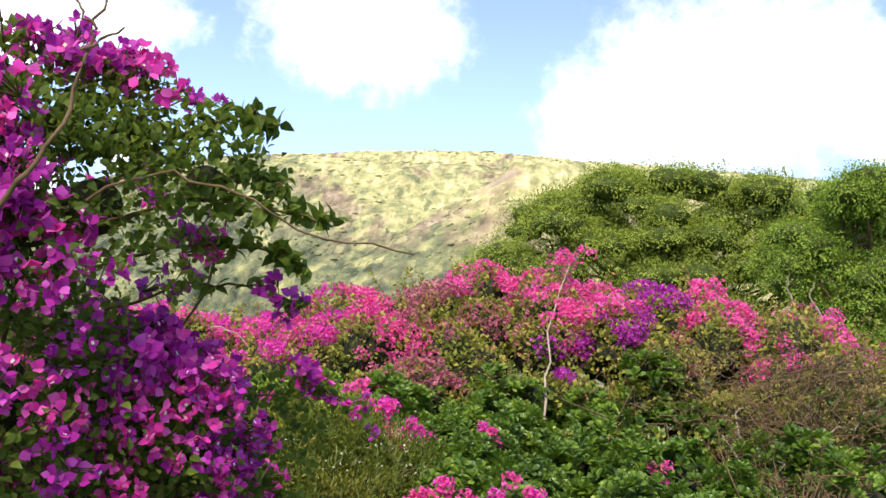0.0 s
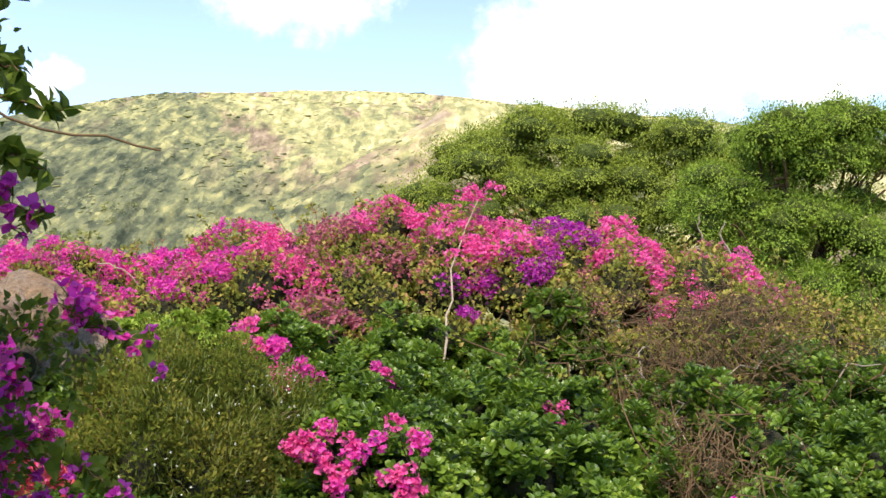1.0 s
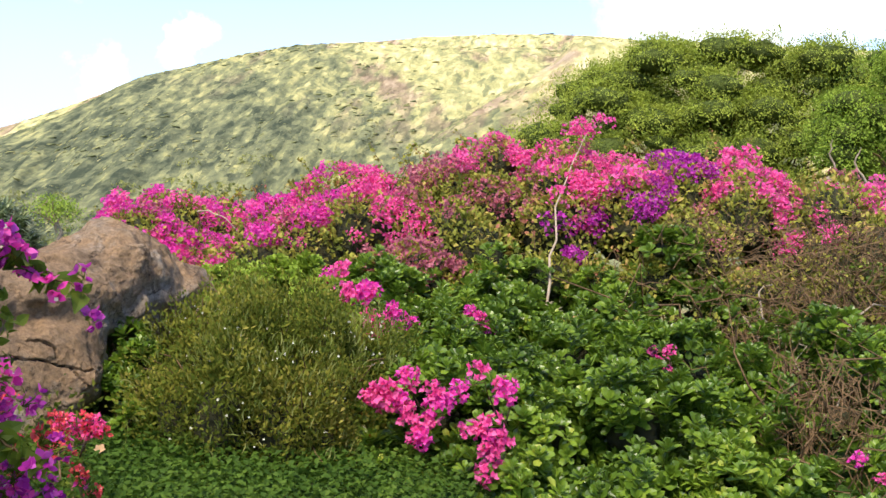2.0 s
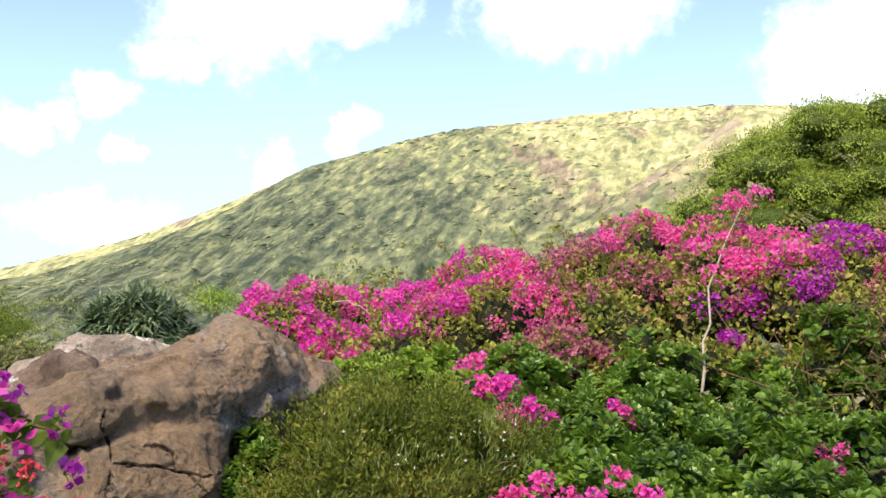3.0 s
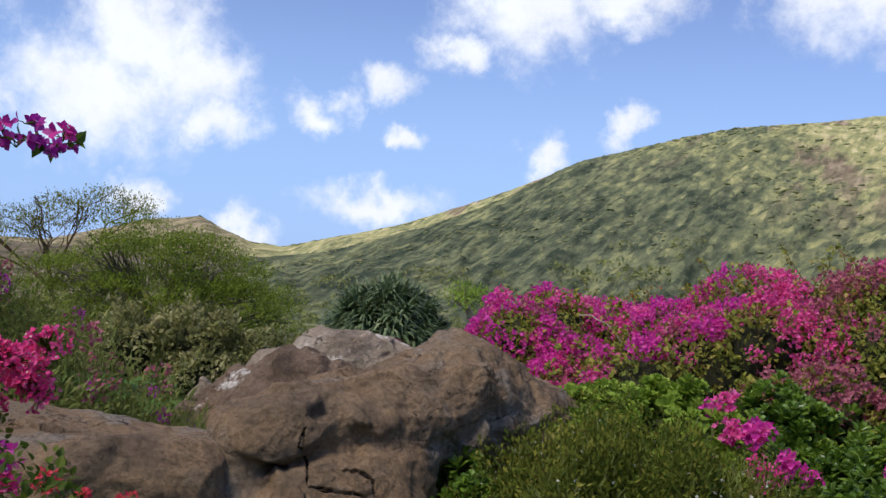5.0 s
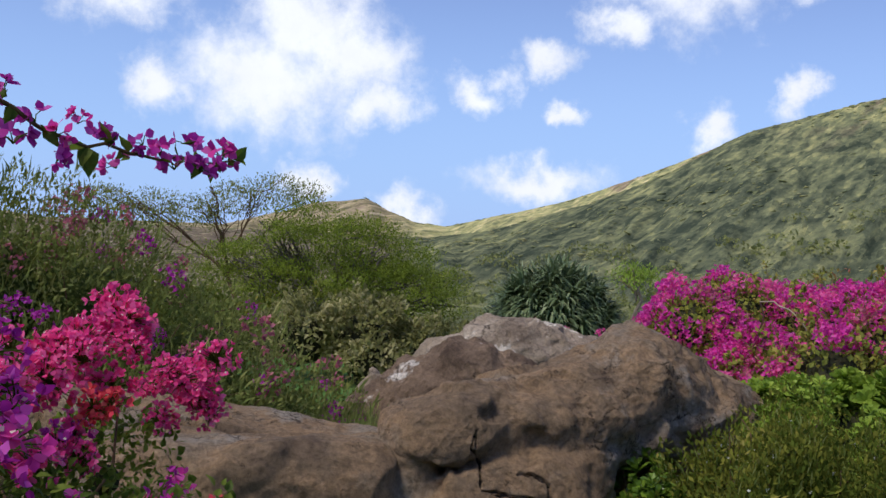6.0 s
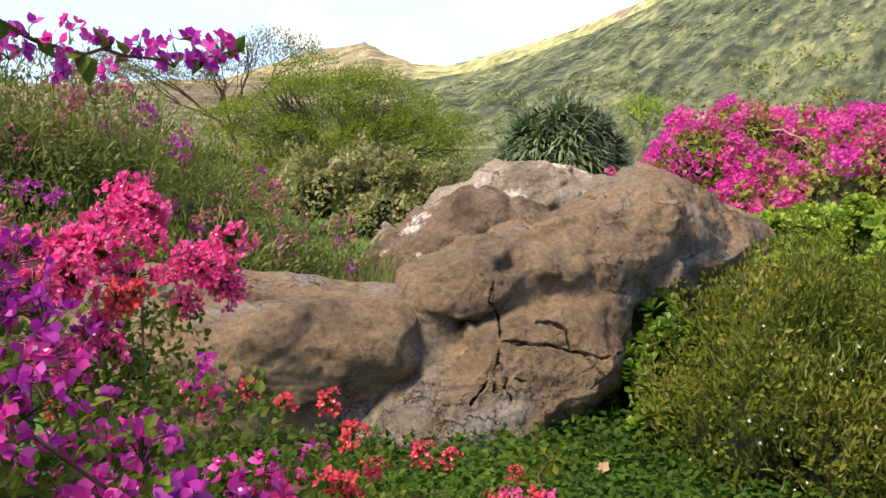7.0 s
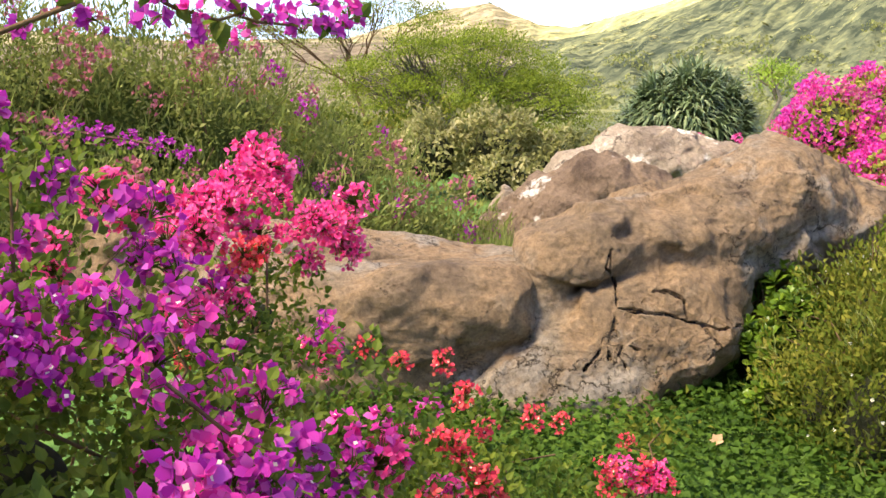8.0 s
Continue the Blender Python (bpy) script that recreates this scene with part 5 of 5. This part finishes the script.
clumped = 0.5 * ((p[:, 1] > 3.2) & (p[:, 2] < 1.0) & (p[:, 0] > -0.7)) + 0.5 * (p[:, 1] < 3.15) + 0.4 * (p[:, 0] > -0.2) * (p[:, 2] < 1.4) + 1.9 * fractal(p, 3.4, 2, 0.6, 5) + rng.normal(size=len(p)) * 0.3 - 0.3 * ((p[:, 2] > 1.4) & (p[:, 0] > -0.22))
best = np.argsort(-clumped)[:1000]
p, out = p[best], out[best]
for q, o in zip(p, out):
    if q[1] > 3.95 and q[2] < 1.0:
        if rng.random() < 0.4:
            continue
        kind = NEAR_RED if rng.random() < 0.55 else NEAR_PINK if rng.random() < 0.5 else NEAR_MAGENTA
    elif q[1] > 3.95 or q[1] > 3.6 and q[2] > 1.0 and q[0] < -0.9:
        if rng.random() < 0.65:
            continue
        kind = NEAR_PURPLE if rng.random() < 0.5 else NEAR_PINK
    else:
        kind = NEAR_PURPLE if rng.random() < 0.68 else NEAR_MAGENTA
    big = q[1] < 3.05 and q[2] > 1.2
    place_heads(near_bush, [q + o * 0.02], [o], kind, 0.85 if big else 0.7, 1.3 if big else 1.05)
PK = [(-1.48, 4.35, 1.35), (-1.44, 4.41, 1.32), (-1.33, 4.20, 1.29), (-1.28, 4.07, 1.26), (-1.19, 4.00, 1.21), (-1.19, 4.19, 1.17), (-1.33, 4.54, 1.22), (-1.31, 4.39, 1.25), (-1.31, 4.55, 1.15), (-1.25, 4.3, 1.2), (-1.4, 4.2, 1.28), (-1.07, 3.84, 1.35)]
for q in PK:
    place_heads(near_bush, np.array(q) + rng.normal(size=(3, 3)) * np.array([0.05, 0.05, 0.03]), [(0.6, -0.5, 0.8)] * 3, NEAR_PINK if rng.random() < 0.8 else NEAR_RED, 0.75, 1.15)
RD = [(-0.93, 4.57, 0.86), (-0.74, 4.46, 0.84), (-0.75, 4.54, 0.73), (-0.86, 4.84, 0.66), (-0.92, 5.03, 0.58), (-0.68, 4.93, 0.54), (-0.65, 5.07, 0.50), (-0.84, 4.25, 0.98), (-0.86, 4.36, 0.92), (-0.59, 4.37, 0.70)]
place_heads(near_bush, RD, [(0.6, -0.5, 0.8)] * len(RD), NEAR_RED, 0.7, 1.0)


def arching_shoot(points, r0, flowers, heads, leaves, low=0.5, high=0.8):
    """A long shoot that arches out of the bush, with leaves and flowers along it."""
    pts = np.array(points) - np.array(near_bush.location)
    u = np.linspace(0, len(pts) - 1, len(pts) * 4)
    fine_line = np.stack([np.interp(u, np.arange(len(pts)), pts[:, k]) for k in range(3)], -1) + rng.normal(size=(len(u), 3)) * 0.004
    shoot = part("shoot", tri_mesh("shoot", *tube(fine_line, r0, 0.002, 5), True), M_TWIG, near_bush)
    if leaves:
        p = fine_line[rng.integers(len(u) // 3, len(u), leaves)]
        w = unit(rng.normal(size=(leaves, 3)) + np.array([0, 0, -0.1]))
        part("leaf_spray", tri_mesh("leaf_spray", *leaf_set(p, w, unit(rng.normal(size=(leaves, 3)) + np.array([0, 0, 1.0])), rng.uniform(0.025, 0.05, leaves), 0.95, OVATE, OVAL_T)), M_NEAR_LEAF, shoot, kind="stuff")
    for f in flowers:
        place_heads(near_bush, [f], [unit(np.array([0.3, -0.3, 0.6]) + 0.3 * rng.normal(size=3))], heads, low, high)


FEW = [flower_head("few_flowered_head", M_PURPLE if s % 3 else M_MAGENTA, 6, 0.030, 0.022, s + 90, True) for s in range(6)]
arching_shoot([(-0.75, 3.1, 1.3), (-0.55, 3.3, 1.65), (-0.45, 3.50, 1.75), (-0.52, 3.66, 1.71), (-0.55, 3.84, 1.70), (-0.62, 4.07, 1.71)], 0.005,
              [(-0.45, 3.50, 1.77), (-0.48, 3.55, 1.76), (-0.52, 3.66, 1.68), (-0.51, 3.65, 1.71), (-0.54, 3.74, 1.72), (-0.55, 3.83, 1.72), (-0.56, 3.87, 1.71), (-0.57, 3.93, 1.73), (-0.58, 3.97, 1.69), (-0.59, 4.01, 1.70), (-0.55, 3.78, 1.68), (-0.62, 4.06, 1.71), (-0.46, 3.45, 1.74), (-0.49, 3.60, 1.73), (-0.53, 3.70, 1.74), (-0.50, 3.58, 1.70), (-0.56, 3.90, 1.69), (-0.60, 4.03, 1.72), (-0.47, 3.48, 1.70), (-0.52, 3.40, 1.69), (-0.56, 3.33, 1.68)], FEW, 30, 0.6, 0.9)
arching_shoot([(-0.7, 3.0, 1.4), (-0.5, 3.25, 1.8), (-0.35, 3.45, 1.93), (-0.3, 3.6, 1.95)], 0.004, [(-0.34, 3.47, 1.95), (-0.3, 3.6, 1.96), (-0.38, 3.42, 1.93)], FEW, 8, 0.75, 1.0)
arching_shoot([(-0.45, 2.4, 1.30), (-0.27, 2.40, 1.55), (-0.22, 2.43, 1.64), (-0.19, 2.45, 1.78), (-0.17, 2.46, 1.86), (-0.16, 2.48, 1.95)], 0.006, [], FEW, 0)
for a, b in (((-0.19, 2.45, 1.80), (-0.13, 2.46, 1.84)), ((-0.18, 2.46, 1.84), (-0.22, 2.46, 1.89))):
    arching_shoot([a, b], 0.003, [], FEW, 0)
arching_shoot([(-0.35, 2.6, 1.5), (-0.12, 2.64, 1.62), (0.02, 2.67, 1.585), (0.16, 2.70, 1.515), (0.38, 2.75, 1.485)], 0.0035, [], FEW, 0)
arching_shoot([(-0.3, 2.7, 1.5), (-0.1, 2.75, 1.58), (0.05, 2.78, 1.57), (0.19, 2.80, 1.55)], 0.004, [], FEW, 60)
arching_shoot([(-0.3, 2.8, 1.6), (-0.12, 2.85, 1.74), (0.0, 2.88, 1.79), (0.05, 2.9, 1.76)], 0.004, [(-0.12, 2.85, 1.79)], FEW, 50)
arching_shoot([(-0.4, 2.9, 1.3), (-0.15, 2.95, 1.42), (0.02, 2.95, 1.42), (0.1, 2.95, 1.38)], 0.004, [(0.06, 2.95, 1.42), (0.09, 2.95, 1.38), (0.03, 2.95, 1.40), (0.07, 2.94, 1.36)], FEW, 30, 0.8, 1.1)
arching_shoot([(-0.4, 3.2, 1.0), (-0.1, 3.3, 1.15), (0.1, 3.33, 1.17), (0.2, 3.34, 1.12)], 0.004, [(0.17, 3.28, 1.13), (0.21, 3.33, 1.15), (0.12, 3.33, 1.15), (0.02, 3.43, 1.2), (0.06, 3.42, 1.17), (-0.05, 3.35, 1.14), (0.22, 3.33, 1.08)], FEW, 40, 0.65, 0.9)

for a, b, c, d in (((-0.3, 2.85, 1.45), (-0.1, 2.9, 1.50), (0.05, 2.92, 1.49), (0.12, 2.93, 1.46)), ((-0.35, 2.9, 1.5), (-0.12, 2.92, 1.62), (0.0, 2.93, 1.66), (0.06, 2.94, 1.63)), ((-0.2, 3.1, 0.95), (0.0, 3.15, 0.95), (0.12, 3.18, 0.90), (0.2, 3.2, 0.84)), ((-0.2, 3.1, 0.85), (0.02, 3.15, 0.80), (0.14, 3.16, 0.74), (0.2, 3.18, 0.70))):
    arching_shoot([a, b, c, d], 0.004, [c, d] if a[2] < 1.0 else [], FEW, 70, 0.7, 0.95)

# a low sprig of red bracts and yellow leaves on the ground
sprig = thing("red_sprig", "low sprig with red bracts and yellowing leaves", "flowers", (-0.8, 5.35, 0.0))
for q in ((-0.65, 5.07, 0.42), (-0.88, 5.29, 0.48), (-0.99, 5.59, 0.43)):
    part("stem", tri_mesh("stem", *tube(bent((0, 0, 0), np.array(q) - np.array((-0.8, 5.35, 0.0)), 0.2), 0.006, 0.003, 4), True), M_TWIG, sprig)
place_heads(sprig, [(-0.65, 5.07, 0.47), (-0.63, 5.1, 0.48), (-0.70, 5.03, 0.5)], [(0.3, -0.5, 0.8)] * 3, NEAR_PINK, 0.7, 1.0)
place_heads(sprig, [(-0.88, 5.29, 0.46), (-0.60, 5.10, 0.46), (-0.68, 4.95, 0.48)], [(0.3, -0.5, 0.8)] * 3, NEAR_RED, 0.6, 0.9)
n = 160
p = np.array([-0.19, 0.22, 0.40]) + rng.normal(size=(n, 3)) * np.array([0.07, 0.08, 0.06])
part("yellow_foliage", tri_mesh("yellow_foliage", *leaf_set(p, unit(rng.normal(size=(n, 3)) + np.array([0, 0, 0.5])), unit(rng.normal(size=(n, 3)) + np.array([0, -0.5, 1])), rng.uniform(0.02, 0.04, n), 0.6)), M_OLIVE, sprig, kind="stuff")

# ---------------------------------------------------------------- behind the rocks
ob, lobes = bush("weedy_bank", "tangled green weeds with a few faded pink flowers", [(-5.8, 5.2, 1.08, 0.8, 0.9, 1.0), (-5.6, 6.0, 1.10, 0.7, 0.8, 0.84), (-5.3, 6.6, 0.94, 0.65, 0.7, 0.77), (-4.95, 7.2, 0.50, 0.6, 0.7, 0.70), (-4.6, 7.7, 0.18, 0.6, 0.7, 0.52), (-4.8, 5.6, 0.40, 0.7, 1.0, 0.68), (-4.5, 6.6, 0.30, 0.6, 0.9, 0.55), (-6.3, 4.4, 1.02, 0.9, 0.9, 0.98), (-5.2, 4.8, 0.7, 0.8, 0.8, 0.72)],
                 M_WEED, 60000, 0.042, 0.42, KITE, KITE_T, up=0.6, category="weeds", stems=40, depth=0.5, stray=0.9, lumps=0.4, inside=0.5, fill=M_INNER)
p, out = shell(lobes, 90, 0.05, 0.0)
place_heads(ob, p[:70], out[:70], FADED, 0.5, 1.1)
place_heads(ob, p[70:], out[70:], PURPLES, 0.4, 0.8)
p, out = shell(lobes, 70, 0.05, 0.1)
sel = (p[:, 2] > 1.0) & (p[:, 0] < -4.9)
place_heads(ob, p[sel], out[sel], FADED, 0.5, 1.0)
SPIKE = [(-3.75, 4.85, 1.30), (-3.65, 4.95, 1.27), (-3.55, 5.05, 1.25), (-3.45, 5.15, 1.22), (-3.38, 5.24, 1.17)]
part("stem", tri_mesh("stem", *tube(np.array([(-4.6, 4.6, 1.0), *SPIKE]) - np.array(ob.location), 0.008, 0.004, 4), True), M_TWIG, ob)
place_heads(ob, SPIKE, [(0.3, -0.3, 0.8)] * 5, PURPLES, 0.45, 0.6)
wild, up = shell(lobes, 2600, 0.12, 0.05, 0.3)
w = unit(up * 0.5 + rng.normal(size=wild.shape) * 0.35 + np.array([0, 0, 0.9]))
part("wild_grass", tri_mesh("wild_grass", *leaf_set(wild - np.array(ob.location), w, unit(rng.normal(size=wild.shape)), rng.uniform(0.07, 0.17, len(wild)), 0.05)), M_STRAW, ob, kind="stuff")
n = 15000
p = np.stack([rng.uniform(-5.4, -3.5, n), rng.uniform(5.6, 8.2, n), 0 * np.zeros(n)], -1)
p = p[(p[:, 0] + 4.5) * 0.8 + (p[:, 1] - 7.0) * 0.6 + rng.normal(size=n) * 0.2 > -0.2]
p[:, 2] = 0.05
w = unit(rng.normal(size=p.shape) * 0.3 + np.array([0, 0, 1.0]))
part_grass = tri_mesh("tall_grass", *leaf_set(p, w, unit(rng.normal(size=p.shape)), rng.uniform(0.16, 0.46, len(p)), 0.022, KITE, KITE_T))
tagged(part("tall_grass", part_grass, M_STRAW), "tall pale green grass behind the boulders", "grass", kind="stuff")

bush("pale_shrub", "shrub with large pale green and straw-coloured leaves", [(-7.3, 11.3, 0.45, 0.55, 0.5, 0.55), (-6.8, 11.8, 0.3, 0.5, 0.5, 0.45), (-7.9, 10.9, 0.4, 0.55, 0.5, 0.5), (-7.0, 11.2, 0.15, 0.6, 0.5, 0.45)], M_PALE, 7000, 0.068, 0.75, OVATE, OVAL_T, inside=0.5, lumps=0.5)
strap_plant("screw_pine", "green dome of long drooping strap-shaped leaves", (-8.5, 16.9), 1.32, 1.62, 330)
tree("flat_topped_tree", "wide umbrella-shaped tree with olive leaves over bare forked limbs", (-13.2, 16.6, -0.4),
     [(-13.7, 16.5, 0.95, 1.7, 1.7, 1.25), (-12.7, 17.4, 0.52, 1.35, 1.35, 0.80), (-14.6, 15.7, 0.68, 1.3, 1.3, 0.85), (-13.5, 16.6, 0.55, 1.6, 1.6, 0.75)],
     M_FLAT_TREE, 5200, 0.045, 0.11, bark=M_GREY_BARK, limbs=34, per=12, spread=2.6, fall=0.0, flat=0.3, fork_at=0.30, clumps=135, clump=0.56, clump_flat=0.17, wide=0.5, top=0.45)
tree("wispy_tree", "thin pale tree with sparse leaves behind the umbrella-shaped one", (-20.0, 19.8, -0.5),
     [(-20.9, 18.9, 2.1, 0.8, 0.8, 0.4), (-20.2, 19.6, 2.5, 0.8, 0.8, 0.4), (-19.5, 20.4, 2.75, 0.8, 0.8, 0.4), (-19.0, 21.0, 2.7, 0.5, 0.5, 0.3), (-21.6, 18.2, 2.2, 0.8, 0.8, 0.4), (-22.4, 17.4, 2.3, 0.8, 0.8, 0.4)],
     M_WEED, 1000, 0.07, 0.07, limbs=10, per=10, spread=2.4, fork_at=0.4, flat=0.6)
tree("slim_sapling", "slender sapling with a small feathery top", (-8.35, 19.35, -0.4), [(-8.4, 19.3, 1.2, 0.42, 0.42, 0.16)], M_TREE_FRESH, 90, 0.06, 0.045, bark=M_PALE_WOOD, limbs=5, fork_at=0.85)
tree("feathery_tree", "broad feathery green tree behind the hedge", (4, 30, -0.5),
     [(0.5, 29, 2.6, 1.2, 1.5, 0.9), (1.7, 29, 3.95, 1.3, 1.6, 1.1), (3.0, 29, 4.6, 1.5, 1.6, 1.0), (4.7, 28.8, 4.65, 1.5, 1.6, 1.0), (6.4, 28.5, 4.55, 1.4, 1.6, 1.0), (7.9, 28.2, 4.05, 1.4, 1.6, 0.9), (2.4, 27.6, 2.4, 1.7, 1.2, 1.0), (4.6, 27.4, 3.2, 1.6, 1.2, 1.0), (6.6, 27.2, 2.6, 1.6, 1.2, 1.0), (8.6, 27.2, 2.6, 1.6, 1.2, 1.2), (5.4, 27, 1.4, 2.6, 1.2, 0.9), (3.4, 28.3, 3.7, 1.4, 1.2, 0.9)],
     M_TREE, 17000, 0.062, 0.22, limbs=22, group="trees behind the hedge", wide=0.5, per=18, clumps=190, clump=0.80, spread=2.5, fall=0.4, clump_flat=0.52, solid=0.6)
tree("green_tree", "dense fresh green tree at the end of the hedge", (7.6, 22, -0.5),
     [(6.2, 22, 3.1, 0.8, 1.0, 0.6), (7.2, 22, 3.95, 0.9, 1.2, 0.8), (8.3, 22, 4.25, 1.1, 1.2, 0.8), (6.5, 21.6, 2.5, 1.0, 1.0, 0.6), (7.7, 21.5, 2.4, 1.2, 1.0, 0.7), (7.0, 21.3, 1.6, 1.1, 0.9, 0.6), (8.3, 21.4, 1.3, 1.0, 1.0, 0.7), (7.9, 22.2, 0.6, 1.2, 1.0, 0.6), (9.6, 21.8, 3.5, 1.0, 1.0, 0.9), (9.6, 21.6, 1.6, 1.0, 1.0, 0.9), (6.6, 21.6, 0.6, 1.0, 1.0, 0.7)],
     M_TREE_FRESH, 14500, 0.056, 0.2, limbs=20, group="trees behind the hedge", fall=0.9, wide=0.5, clumps=165, clump=0.60, spread=2.6, clump_flat=0.58, solid=0.6)
for k, (x, y, z, q) in enumerate([(-11.0, 12.0, -0.15, 0.9), (-10.2, 13.4, 0.15, 0.9), (-12.7, 14.5, -0.2, 0.95), (-13.6, 13.6, -0.05, 1.0), (-12.2, 12.6, -0.05, 1.0), (-12.8, 10.6, 0.4, 1.2), (-11.4, 9.6, 0.4, 1.1), (-10.0, 8.6, 0.4, 1.1)]):
    bush("undergrowth_bush", "dense olive green undergrowth bush", [(x, y, z, q, q, q * 0.8), (x + q * 0.7, y + q * 0.5, z - 0.1, q * 0.8, q * 0.8, q * 0.65), (x - q * 0.6, y - q * 0.3, z - 0.05, q * 0.8, q * 0.8, q * 0.7)],
         M_OLIVE if k % 3 else M_WEED, 4000, 0.075, 0.6, group="undergrowth beyond the rocks", stems=4)
bush("yellow_green_bush", "yellow-green bush behind the end of the hedge", [(-2.7, 16.4, 0.6, 0.7), (-3.6, 16.8, 0.4, 0.6), (-1.8, 16.6, 0.8, 0.7)], M_TREE_FRESH, 7000, 0.07, 0.6)

# ---------------------------------------------------------------- on the ground
def scatter(n, x0, x1, y0, y1):
    p = np.stack([rng.uniform(x0, x1, n), rng.uniform(y0, y1, n), np.zeros(n)], -1)
    p[:, 2] = ground_z(p[:, 0], p[:, 1])
    return p


p = scatter(26000, -2.6, 0.6, 4.6, 7.6)
p = p[grain(p, 1.3, 9) + (p[:, 0] * -0.4) + (p[:, 1] - 6.1) * 0.8 + 0.25 > 0]
w = unit(rng.normal(size=p.shape) * np.array([1, 1, 0.4]) + np.array([0, 0, 0.35]))
p[:, 2] += rng.uniform(0.01, 0.10, len(p))
tagged(part("ground_cover", tri_mesh("ground_cover", *leaf_set(p, w, unit(rng.normal(size=p.shape) * 0.4 + np.array([0, 0, 1.0])), rng.uniform(0.025, 0.05, len(p)), 0.75)), M_COVER), "leafy green ground cover round the boulders", "ground cover", kind="stuff")
p = scatter(45000, -2.0, 3.2, 2.6, 6.9)
w = unit(rng.normal(size=p.shape) * 0.45 + np.array([0, 0, 1.0]))
tagged(part("lawn_grass", tri_mesh("lawn_grass", *leaf_set(p, w, unit(rng.normal(size=p.shape)), rng.uniform(0.02, 0.045, len(p)), 0.12, KITE, KITE_T)), M_COVER), "short green lawn grass", "grass", kind="stuff")
v, t = leaf_set(np.zeros((5, 3)), np.array([(math.cos(a), math.sin(a), 0.6) for a in (0.2, 1.2, 2.3, 3.4, 5.0)]), np.tile((0, 0, 1.0), (5, 1)), np.array([0.032, 0.04, 0.034, 0.03, 0.024]), 0.9, OVAL, OVAL_T)
leaf = part("dead_leaf", tri_mesh("dead_leaf", v, t, True), M_DRY)
leaf.location = (-1.20, 6.32, 0.09)
leaf.rotation_euler = (0.7, 0.2, 0.4)
tagged(leaf, "curled light brown dead leaf on the ground cover", "leaf")
